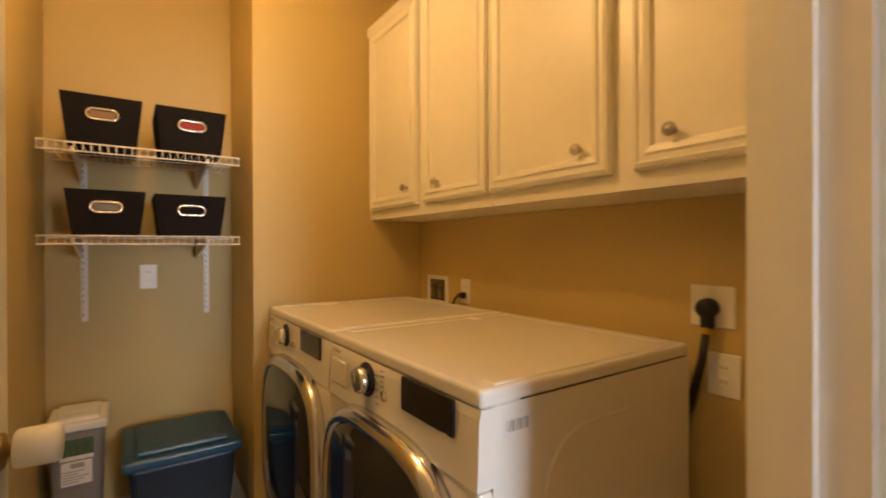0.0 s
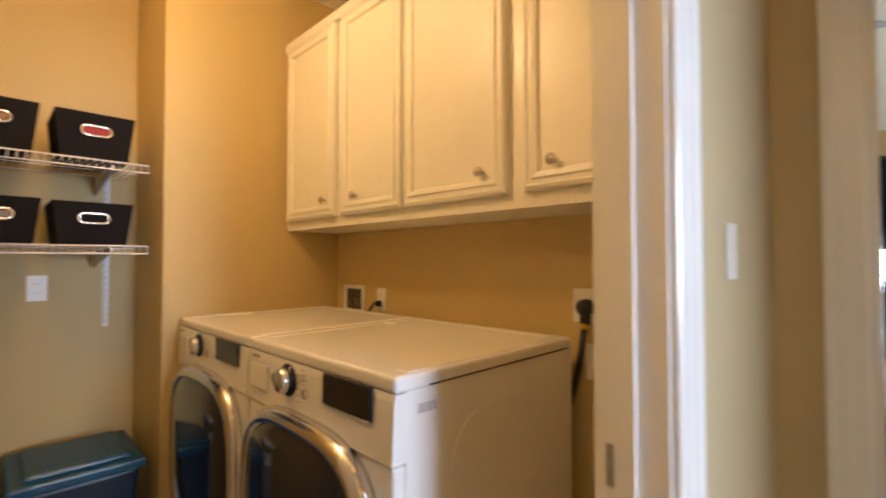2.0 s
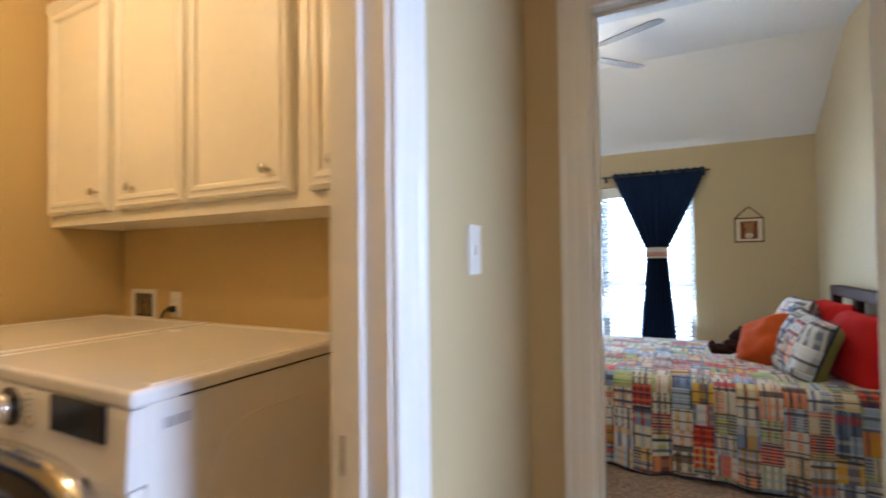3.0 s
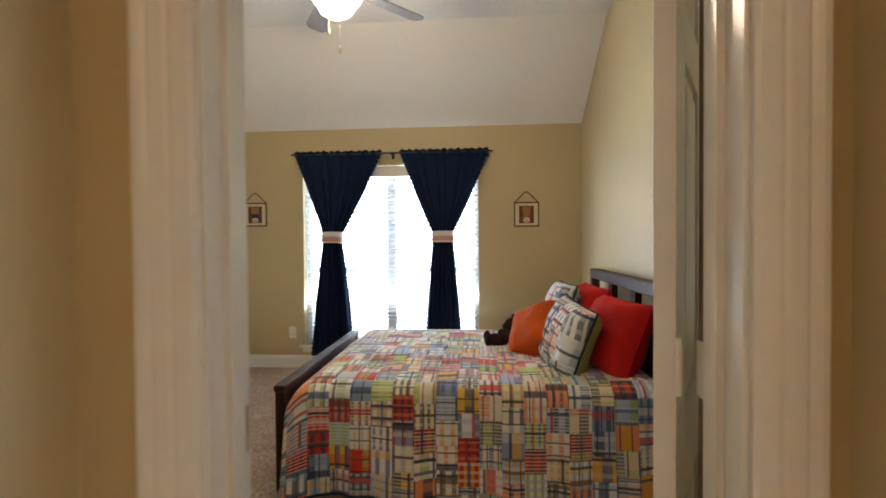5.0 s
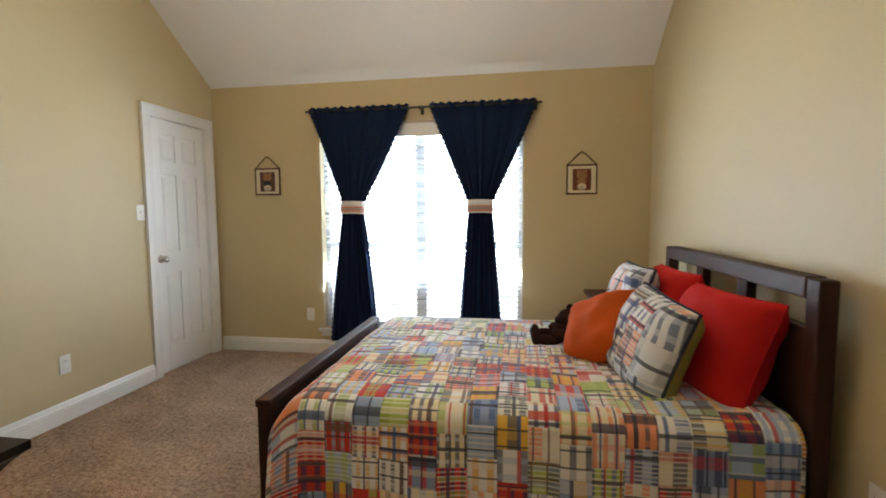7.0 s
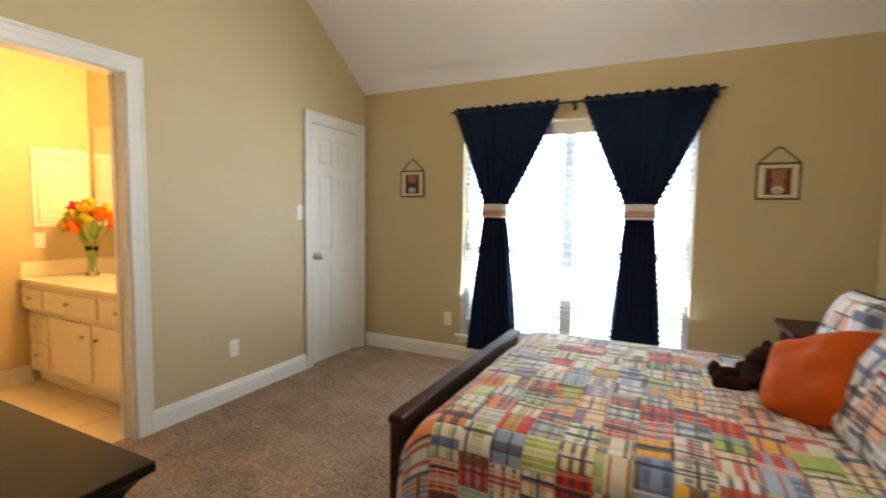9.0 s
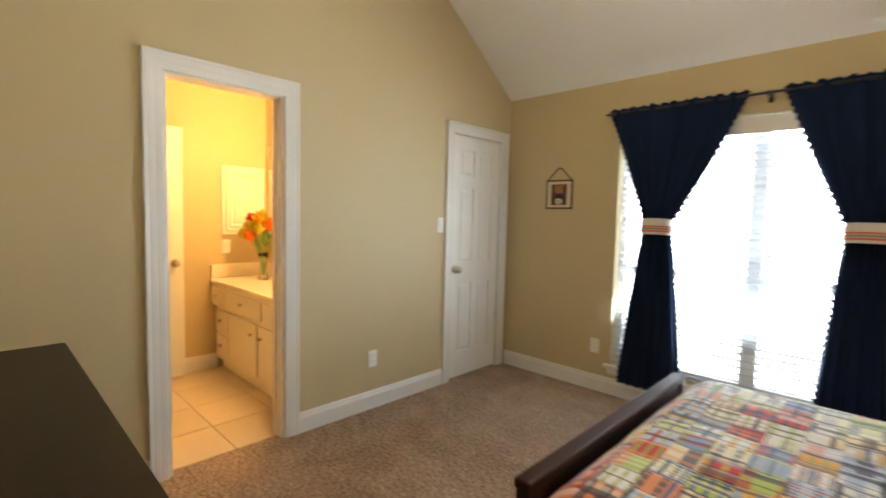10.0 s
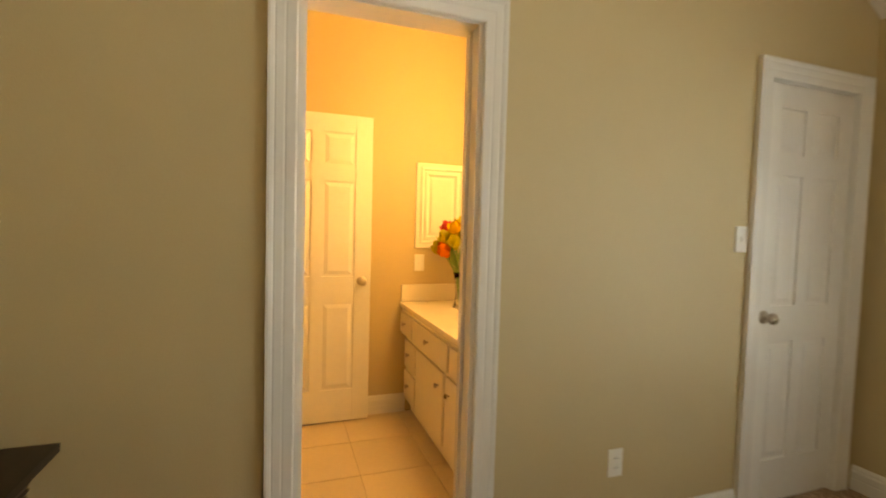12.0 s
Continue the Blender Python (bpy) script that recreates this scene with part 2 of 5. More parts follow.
BLACKFAB = mat("black_woven_fabric", (0.010, 0.009, 0.010), 0.9, vary=0.25, grain=150, bump=0.3, bump_scale=260, spec=0.2)
WIRE = mat("white_coated_wire", (0.78, 0.76, 0.72), 0.4, vary=0.03)
TEAL = mat("teal_plastic", (0.002, 0.060, 0.130), 0.35, vary=0.12, grain=40)
GREYPL = mat("grey_translucent_plastic", (0.22, 0.20, 0.20), 0.35, vary=0.08)
WHITEPL = mat("white_plastic_lid", (0.80, 0.77, 0.70), 0.4, vary=0.03)
NAVY = mat("navy_curtain_cotton", (0.007, 0.017, 0.050), 0.9, vary=0.18, grain=220, big=4, bump=0.25, bump_scale=300, spec=0.15)
RED = mat("red_cotton", (0.50, 0.012, 0.010), 0.85, vary=0.10, grain=200, big=5, bump=0.2, bump_scale=250, spec=0.2)
ORANGE = mat("orange_velvet", (0.52, 0.085, 0.012), 0.9, vary=0.14, grain=120, big=6, bump=0.25, bump_scale=180, spec=0.2)
NAVYTRIM = mat("navy_piping", (0.02, 0.025, 0.05), 0.9, vary=0.1)
OLIVE = mat("olive_plaid_back", (0.33, 0.32, 0.08), 0.9, vary=0.2, grain=60)
BEARFUR = mat("dark_brown_plush", (0.035, 0.014, 0.012), 0.95, vary=0.3, grain=140, bump=0.8, bump_scale=180, spec=0.1)
QUILT = madras_material("patchwork_madras_quilt", 0.108, LIGHTS, STRONGS, DEEPS)
MADRAS = madras_material("patchwork_madras_pillow", 0.130, PALES, MUTED, DEEPS)
ESPRESSO = wood_material("espresso_wood", (0.022, 0.008, 0.005), (0.060, 0.022, 0.014), (12.0, 1.0, 12.0), 0.5, 0.0)
BLACKWD = wood_material("black_brown_wood", (0.008, 0.006, 0.005), (0.018, 0.013, 0.010), (1.0, 12.0, 12.0), 0.45, 0.05)
BLIND, bt, bb = nodes_of("blind_slat_white")
bb.inputs["Base Color"].default_value, bb.inputs["Roughness"].default_value = (0.82, 0.83, 0.85, 1), 0.5
tr = bt.nodes.new("ShaderNodeBsdfTranslucent")
tr.inputs[0].default_value = (0.84, 0.87, 0.90, 1)
ms = bt.nodes.new("ShaderNodeMixShader")
ms.inputs[0].default_value = 0.45
link(bt, bb.outputs[0], ms.inputs[1])
link(bt, tr.outputs[0], ms.inputs[2])
link(bt, ms.outputs[0], bt.nodes["Material Output"].inputs[0])
GLASS = glass("window_glass")
VASEGL = glass("vase_glass", (0.95, 0.98, 0.95), 0.02)
MIRROR = mat("mirror_silver", (0.9, 0.9, 0.9), 0.02, metal=1.0, vary=0.0)
FROST = glow("lit_frosted_glass", (1.0, 0.86, 0.66), 9.0)
COUNTER = mat("cultured_marble_counter", (0.80, 0.74, 0.62), 0.2, vary=0.05, grain=6, big=2, coat=0.2)
CREAM = mat("picture_mat_cream", (0.70, 0.62, 0.46), 0.8, vary=0.04)
BROWNC = mat("brown_cord", (0.10, 0.05, 0.025), 0.8, vary=0.2)
PAPER = mat("paper_label", (0.75, 0.73, 0.72), 0.6, vary=0.05)

# ---- mesh helpers ----


def box(bm, x0, x1, y0, y1, z0, z1, bevel=0.0, seg=2):
    c = bmesh.ops.create_cube(bm, size=1.0)
    vs = c["verts"]
    for v in vs:
        v.co = ((x0 + x1) / 2 + v.co.x * (x1 - x0), (y0 + y1) / 2 + v.co.y * (y1 - y0), (z0 + z1) / 2 + v.co.z * (z1 - z0))
    if bevel:
        es = list({e for v in vs for e in v.link_edges})
        bmesh.ops.bevel(bm, geom=es, offset=bevel, segments=seg, affect="EDGES", profile=0.5)
    return vs


def lathe(bm, profile, m=None, seg=20, cap=True):
    """Turned shape round local z from (radius, height) pairs."""
    m = m or Matrix()
    rings = []
    for r, z in profile:
        rings.append([bm.verts.new(m @ Vector((r * math.cos(2 * math.pi * i / seg), r * math.sin(2 * math.pi * i / seg), z))) for i in range(seg)])
    for a, b in zip(rings, rings[1:]):
        for i in range(seg):
            bm.faces.new((a[i], a[(i + 1) % seg], b[(i + 1) % seg], b[i]))
    if cap:
        bm.faces.new(list(reversed(rings[0])))
        bm.faces.new(rings[-1])


def tube(bm, pts, r, seg=8):
    """A round bar through the points."""
    pts = [Vector(p) for p in pts]
    rings = []
    for i, p in enumerate(pts):
        d = (pts[min(i + 1, len(pts) - 1)] - pts[max(i - 1, 0)]).normalized()
        q = d.to_track_quat("Z", "Y")
        rings.append([bm.verts.new(p + q @ Vector((r * math.cos(2 * math.pi * k / seg), r * math.sin(2 * math.pi * k / seg), 0))) for k in range(seg)])
    for a, b in zip(rings, rings[1:]):
        for k in range(seg):
            bm.faces.new((a[k], a[(k + 1) % seg], b[(k + 1) % seg], b[k]))
    bm.faces.new(list(reversed(rings[0])))
    bm.faces.new(rings[-1])


def ellipsoid(bm, m, rx, ry, rz, sub=2):
    bmesh.ops.create_icosphere(bm, subdivisions=sub, radius=1.0, matrix=m @ Matrix.Diagonal((rx, ry, rz, 1)))


def part(name, bm, material, parent=None, label="", smooth=False, m=None):
    """Links a bmesh as one mesh object, under a thing or a part when a parent is given."""
    bmesh.ops.recalc_face_normals(bm, faces=bm.faces)
    me = bpy.data.meshes.new(name)
    bm.to_mesh(me)
    bm.free()
    me.materials.append(material)
    if smooth:
        me.shade_smooth()
    ob = new(name, me)
    if m is not None:
        ob.matrix_basis = m
    if parent is not None:
        ob.parent = parent
    if label:
        ob["label"] = label
    return ob


def thing(name, label, category, m=None, group="", kind=""):
    ob = new(name)
    ob.empty_display_size = 0.1
    if m is not None:
        ob.matrix_basis = m
    return tagged(ob, label, category, group, kind)


def boxes(name, material, *bs, parent=None, label="", bevel=0.0, smooth=False):
    bm = bmesh.new()
    for b in bs:
        box(bm, *b, bevel=bevel)
    return part(name, bm, material, parent, label, smooth)


def structure(ob, label, category):
    return tagged(ob, label, category, kind="structure")

# ---- the setting: bedroom x 0..3.82, y -3.76..0; hall x 2.2..3.3; laundry x -0.3..2.08; bath x -1.6..-0.12 ----
RX, SY, FLAT, LOW = 3.82, -3.80, 3.05, 2.42
HY = SY - 0.12

structure(boxes("floor_bedroom", CARPET, (-0.06, RX, SY - 0.06, 0.0, -0.1, 0.0)), "taupe brown cut-pile carpet, lightly tracked", "carpet")
structure(boxes("floor_hall", CARPET, (2.14, 6.2, -7.0, SY - 0.06, -0.1, 0.0)), "taupe brown cut-pile carpet of the hall", "carpet")
LFLOOR = structure(boxes("floor_laundry", GROUT, (-0.34, 2.14, -5.66, -4.04, -0.1, -0.006)), "beige tiled laundry floor", "tile floor")
BFLOOR = structure(boxes("floor_bath", GROUT, (-1.6, -0.06, -3.6, -1.56, -0.1, -0.006)), "beige tiled bathroom floor", "tile floor")

# window wall with its opening
WX0, WX1, WZ0, WZ1 = 1.035, 2.815, 0.24, 2.06
structure(boxes("wall_window", WALL, (-0.12, WX0, 0, 0.16, 0, 2.7), (WX1, RX + 0.12, 0, 0.16, 0, 2.7), (WX0, WX1, 0, 0.16, 0, WZ0), (WX0, WX1, 0, 0.16, WZ1, 2.7)),
          "tan painted wall with a wide window", "wall")
# left wall: closet and bathroom doorways
CY0, CY1, BY0, BY1, DH = -0.76, -0.12, -2.805, -2.185, 2.04
structure(boxes("wall_west", WALL, (-0.12, 0, CY1, 0, 0, 3.2), (-0.12, 0, BY1, CY0, 0, 3.2), (-0.12, 0, SY, BY0, 0, 3.2),
                (-0.12, 0, CY0, CY1, DH, 3.2), (-0.12, 0, BY0, BY1, DH, 3.2)), "tan painted wall with two white doorways", "wall")
structure(boxes("wall_east", WALL, (RX, RX + 0.12, HY, 0, 0, 3.2)), "tan painted wall behind the headboard", "wall")
# wall with the bedroom door
JX0, JX1 = 2.388, 3.178
structure(boxes("wall_south", WALL, (-0.12, JX0, HY, SY, 0, 3.2), (JX1, RX, HY, SY, 0, 3.2), (JX0, JX1, HY, SY, DH + 0.04, 3.2)),
          "tan painted wall with the bedroom doorway", "wall")
# ceiling: a slope from the window wall up to the flat part


def prism(bm, prof, x0, x1):
    """A profile in (y, z) drawn out along x."""
    a = [bm.verts.new((x0, y, z)) for y, z in prof]
    b = [bm.verts.new((x1, y, z)) for y, z in prof]
    n = len(prof)
    for i in range(n):
        bm.faces.new((a[i], a[(i + 1) % n], b[(i + 1) % n], b[i]))
    bm.faces.new(list(reversed(a)))
    bm.faces.new(b)


cb = bmesh.new()
prism(cb, [(0, LOW), (-0.89, FLAT), (SY, FLAT), (SY, FLAT + 0.14), (-0.95, FLAT + 0.14), (0, LOW + 0.14)], 0, RX)
structure(part("ceiling_bedroom", cb, CEIL), "off-white vaulted ceiling, sloping over the window", "ceiling")

# hall
LJ0, LJ1 = -5.62, -4.718
structure(boxes("wall_hall_west", WALL, (2.08, 2.2, LJ1, HY, 0, 2.6), (2.08, 2.2, -7.0, LJ0, 0, 2.6), (2.08, 2.2, LJ0, LJ1, DH + 0.02, 2.6)),
          "tan painted hall wall with the laundry doorway", "wall")
structure(boxes("wall_hall_east", WALL, (3.3, 3.42, -7.0, -5.00, 0, 2.6), (3.3, 3.42, -4.16, HY, 0, 2.6), (3.3, 3.42, -5.00, -4.16, DH, 2.6)), "tan painted hall wall with an open doorway", "wall")
# unseen room added across the hall to hold the daylight lamp
structure(boxes("wall_added_east", WALL, (6.2, 6.32, -7.0, -5.10, 0, 2.6), (6.2, 6.32, -4.15, HY, 0, 2.6), (6.2, 6.32, -5.10, -4.15, 0, 0.85), (6.2, 6.32, -5.10, -4.15, 2.25, 2.6)), "unseen tan wall added with an opening for the daylight lamp", "wall")
structure(boxes("wall_added_north", WALL, (RX + 0.12, 6.32, HY, HY + 0.12, 0, 2.6)), "unseen tan side wall of the added east room", "wall")
structure(boxes("wall_added_south", WALL, (3.42, 6.32, -7.12, -7.0, 0, 2.6)), "unseen tan side wall of the added east room", "wall")
structure(boxes("wall_hall_end", WALL, (2.08, 3.42, -7.12, -7.0, 0, 2.6)), "tan painted wall closing the hall", "wall")
structure(boxes("ceiling_hall", CEIL, (2.08, 6.32, -7.12, HY, 2.6, 2.7)), "off-white flat hall ceiling", "ceiling")

# laundry
LWY, PX, AY, ABX, LLY = -4.04, 0.17, -4.918, -0.34, -5.685
structure(boxes("wall_laundry_north", OCHRE, (PX, 2.08, LWY, LWY + 0.1, 0, 2.75)), "ochre tan painted wall behind the machines", "wall")
structure(boxes("wall_laundry_pier", OCHRE, (ABX, PX, AY, LWY + 0.1, 0, 2.75)), "ochre tan painted pier beside the shelf alcove", "wall")
structure(boxes("wall_alcove", OCHRE, (ABX - 0.1, ABX, LLY - 0.1, LWY + 0.1, 0, 2.75)), "tan painted back wall of the shelf alcove", "wall")
structure(boxes("wall_laundry_south", OCHRE, (ABX, 2.08, LLY - 0.1, LLY, 0, 2.75)), "tan painted laundry side wall", "wall")
structure(boxes("ceiling_laundry", CEIL, (ABX - 0.1, 2.08, LLY - 0.1, LWY + 0.1, 2.75, 2.85)), "off-white laundry ceiling", "ceiling")

# bathroom
BFX, BNY = -1.60, -1.56
structure(boxes("wall_bath_far", WALL, (BFX - 0.1, BFX, -3.7, -1.46, 0, 2.7)), "tan painted far bathroom wall in warm light", "wall")
structure(boxes("wall_bath_north", WALL, (BFX, -0.12, BNY, BNY + 0.1, 0, 2.7)), "tan painted wall behind the vanity", "wall")
structure(boxes("wall_bath_south", WALL, (BFX, -0.12, -3.7, -3.6, 0, 2.7)), "tan painted bathroom side wall", "wall")
structure(boxes("ceiling_bath", CEIL, (BFX - 0.1, -0.12, -3.7, -1.46, 2.7, 2.8)), "off-white bathroom ceiling", "ceiling")
structure(boxes("backdrop", glow("bright_overcast_distance", (0.80, 0.92, 1.0), 2.7), (-14, 18, 2.6, 2.7, -0.5, 9.0)), "pale overexposed daylight beyond the window", "backdrop")
structure(boxes("ground", mat("pale_concrete_ground", (0.52, 0.52, 0.50), 0.9, vary=0.2, grain=8), (-60, 60, 0.4, 90, -0.6, -0.5)), "sunlit pale concrete ground outside the window", "ground")

# ---- trim, doorways, baseboards ----
CASING = ((0.0, 0.0), (0.0, 0.011), (0.006, 0.015), (0.030, 0.0160), (0.036, 0.0152), (0.042, 0.0170), (0.062, 0.0185), (0.067, 0.0175), (0.072, 0.0200), (0.080, 0.0225), (0.088, 0.0225), (0.088, 0.0))


def sweep_rings(bm, rings, closed=False):
    vs = [[bm.verts.new(p) for p in r] for r in rings]
    pairs = list(zip(vs, vs[1:])) + ([(vs[-1], vs[0])] if closed else [])
    n = len(vs[0])
    for a, b in pairs:
        for i in range(n):
            bm.faces.new((a[i], a[(i + 1) % n], b[(i + 1) % n], b[i]))
    if not closed:
        bm.faces.new(list(reversed(vs[0])))
        bm.faces.new(vs[-1])


def casing(name, place, a0, a1, h, label):
    """Mitred moulded casing round a doorway; place(a, z, d) gives the point at a along the wall, d proud of it."""
    bm = bmesh.new()
    rings = [[place(a0 - u, 0.0, d) for u, d in CASING], [place(a0 - u, h + u, d) for u, d in CASING],
             [place(a1 + u, h + u, d) for u, d in CASING], [place(a1 + u, 0.0, d) for u, d in CASING]]
    sweep_rings(bm, rings)
    return structure(part(name, bm, TRIM), label, "door casing")


casing("trim_bath_doorway", lambda a, z, d: Vector((d + 0.001, a, z)), BY0, BY1, DH - 0.01, "white gloss moulded casing of the bathroom doorway")
casing("trim_closet_doorway", lambda a, z, d: Vector((d + 0.001, a, z)), CY0 + 0.01, CY1 - 0.01, DH - 0.01, "white gloss moulded casing of the closet door")
casing("trim_bedroom_doorway_hall", lambda a, z, d: Vector((a, HY - 0.001 - d, z)), JX0 + 0.01, JX1 - 0.01, DH + 0.03, "white gloss moulded casing of the bedroom doorway")
casing("trim_bedroom_doorway_room", lambda a, z, d: Vector((a, SY + 0.001 + d, z)), JX0 + 0.01, JX1 - 0.01, DH + 0.03, "white gloss moulded casing of the bedroom doorway")
casing("trim_laundry_doorway", lambda a, z, d: Vector((2.201 + d, a, z)), LJ0 + 0.01, LJ1 - 0.01, DH + 0.01, "white gloss moulded casing of the laundry doorway")
casing("trim_hall_doorway", lambda a, z, d: Vector((3.299 - d, a, z)), -4.99, -4.17, DH - 0.01, "white gloss moulded casing of an open hall doorway")


def liner(name, bs, label):
    j = structure(thing(name, "", ""), label, "door jamb")
    for n, b in enumerate(bs):
        boxes("board" if n < 3 else "stop", TRIM, b, parent=j)
    return j


liner("jamb_bath", [(-0.121, 0.0, BY0, BY0 + 0.016, 0, DH), (-0.121, 0.0, BY1 - 0.016, BY1, 0, DH), (-0.121, 0.0, BY0 + 0.016, BY1 - 0.016, DH - 0.016, DH),
                    (-0.075, -0.062, BY0 + 0.016, BY0 + 0.028, 0, DH - 0.016), (-0.075, -0.062, BY1 - 0.028, BY1 - 0.016, 0, DH - 0.016)], "white jamb lining the bathroom doorway")
liner("jamb_closet", [(-0.121, 0.0, CY0, CY0 + 0.014, 0, DH), (-0.121, 0.0, CY1 - 0.014, CY1, 0, DH), (-0.121, 0.0, CY0 + 0.014, CY1 - 0.014, DH - 0.014, DH)], "white jamb of the closet door")
liner("jamb_bedroom", [(JX0, JX0 + 0.018, HY - 0.001, SY, 0, DH + 0.04), (JX1 - 0.018, JX1, HY - 0.001, SY, 0, DH + 0.04), (JX0 + 0.018, JX1 - 0.018, HY - 0.001, SY, DH + 0.022, DH + 0.04),
                       (JX0 + 0.018, JX0 + 0.030, SY - 0.075, SY - 0.038, 0, DH + 0.022), (JX1 - 0.030, JX1 - 0.018, SY - 0.075, SY - 0.038, 0, DH + 0.022), (JX0 + 0.03, JX1 - 0.03, SY - 0.075, SY - 0.038, DH + 0.010, DH + 0.022)],
      "white jamb and stop of the bedroom doorway")
liner("jamb_laundry", [(2.079, 2.2, LJ0, LJ0 + 0.018, 0, DH + 0.02), (2.079, 2.2, LJ1 - 0.018, LJ1, 0, DH + 0.02), (2.079, 2.2, LJ0 + 0.018, LJ1 - 0.018, DH + 0.002, DH + 0.02),
                       (2.118, 2.152, LJ1 - 0.030, LJ1 - 0.018, 0, DH)], "white jamb and stop of the laundry doorway")

BASEP = ((0.0, 0.0), (0.016, 0.0), (0.016, 0.058), (0.0145, 0.062), (0.016, 0.066), (0.016, 0.094), (0.011, 0.106), (0.010, 0.114), (0.004, 0.128), (0.0, 0.128))


def baseboard(name, p0, p1, nx, ny, label):
    bm = bmesh.new()
    rings = [[Vector((x + nx * (d + 0.001), y + ny * (d + 0.001), z)) for d, z in BASEP] for x, y in (p0, p1)]
    sweep_rings(bm, rings)
    return structure(part(name, bm, TRIM), label, "baseboard")


WB = "white moulded baseboard along the carpet"
baseboard("baseboard_window", (0.02, 0), (RX - 0.001, 0), 0, -1, WB)
baseboard("baseboard_west", (0, BY1 + 0.089), (0, CY0 - 0.079), 1, 0, WB)
baseboard("baseboard_west_corner", (0, SY + 0.02), (0, BY0 - 0.089), 1, 0, WB)
baseboard("baseboard_east", (RX, SY + 0.02), (RX, -0.02), -1, 0, WB)
baseboard("baseboard_south", (0.0, SY), (JX0 - 0.08, SY), 0, 1, WB)
baseboard("baseboard_hall_west", (2.2, LJ1 + 0.079), (2.2, HY - 0.004), 1, 0, WB)
baseboard("baseboard_bath_far", (BFX, -3.58), (BFX, -2.01), 1, 0, "white moulded baseboard on the bathroom tiles")
baseboard("baseboard_alcove", (ABX, LLY + 0.02), (ABX, AY - 0.02), 1, 0, "white moulded baseboard on the laundry tiles")
baseboard("baseboard_alcove_side", (ABX, AY), (PX, AY), 0, -1, "white moulded baseboard on the laundry tiles")
baseboard("baseboard_pier", (PX, AY - 0.016), (PX, -4.87), 1, 0, "white moulded baseboard on the laundry tiles")

# ---- doors ----


def knob(parent, m, material=NICKEL, name="door_handle"):
    """Rosette, neck and round knob on local +z."""
    bm = bmesh.new()
    lathe(bm, [(0.0, 0.0), (0.031, 0.0), (0.032, 0.004), (0.027, 0.009), (0.012, 0.012), (0.010, 0.024), (0.013, 0.030), (0.024, 0.036), (0.028, 0.046), (0.026, 0.056), (0.016, 0.063), (0.0, 0.065)], m, 24, cap=False)
    return part(name, bm, material, parent, smooth=True)


def panel_door(name, w, h, m, label, knobs=(), material=DOORP):
    """A six-panel door leaf, hinge edge at local x 0; stiles, rails and raised panels are separate boards."""
    d = structure(thing(name, "", "", m), label, "door")
    t, st, mid = 0.0175, min(0.11, w * 0.165), 0.085 if w > 0.7 else 0.07
    k = h / 2.03
    rails = [(0.0, 0.215 * k), (0.80 * k, 0.975 * k), (1.60 * k, 1.70 * k), (1.915 * k, h)]
    for x0, x1 in ((0, st), (w - st, w), (w / 2 - mid / 2, w / 2 + mid / 2)):
        if x0 == 0 or x1 == w:
            boxes("stile", material, (x0, x1, -t, t, 0, h), parent=d, bevel=0.0015)
    for z0, z1 in rails:
        boxes("rail", material, (st + 0.0002, w - st - 0.0002, -t, t, z0, z1), parent=d)
    for (_, z0), (z1, _) in zip(rails, rails[1:]):
        boxes("stile", material, (w / 2 - mid / 2, w / 2 + mid / 2, -t, t, z0, z1), parent=d)
        for x0, x1 in ((st, w / 2 - mid / 2), (w / 2 + mid / 2, w - st)):
            bm = bmesh.new()
            box(bm, x0 - 0.002, x1 + 0.002, -0.008, 0.008, z0 - 0.002, z1 + 0.002)
            for s in (-1, 1):
                o = [Vector((x, s * 0.008, z)) for x, z in ((x0 + 0.012, z0 + 0.012), (x1 - 0.012, z0 + 0.012), (x1 - 0.012, z1 - 0.012), (x0 + 0.012, z1 - 0.012))]
                i = [Vector((x, s * 0.0155, z)) for x, z in ((x0 + 0.036, z0 + 0.036), (x1 - 0.036, z0 + 0.036), (x1 - 0.036, z1 - 0.036), (x0 + 0.036, z1 - 0.036))]
                ov, iv = [bm.verts.new(p) for p in o], [bm.verts.new(p) for p in i]
                for q in range(4):
                    bm.faces.new((ov[q], ov[(q + 1) % 4], iv[(q + 1) % 4], iv[q]))
                bm.faces.new(iv)
            part("panel", bm, material, d)
    for side, kx, kz, mt in knobs:
        knob(d, pose(kx, side * t, kz, -90 * side, 0, 0), mt)
    return d


def hinge(parent, x, y, z):
    bm = bmesh.new()
    box(bm, x - 0.002, x + 0.030, y - 0.003, y, z - 0.045, z + 0.045)
    lathe(bm, [(0.006, -0.047), (0.006, 0.047)], Matrix.Translation((x - 0.004, y - 0.003, z)), 10)
    return part("hinge", bm, PLATE, parent, "white painted butt hinge")


panel_door("door_closet", 0.61, 2.02, pose(-0.032, CY1 - 0.015, 0.008, 0, 0, -90), "closed white six-panel closet door", [(1, 0.555, 0.92, NICKEL)])
d = panel_door("door_bedroom", 0.74, 2.03, pose(3.112, SY + 0.016, 0.01, 0, 0, 60), "white six-panel bedroom door standing open", [(1, 0.665, 0.99, NICKEL), (-1, 0.665, 0.99, BRASS)])
for hz in (0.25, 1.07, 1.80):
    hinge(d, 0.0, -0.018, hz)
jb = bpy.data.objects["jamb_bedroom"]
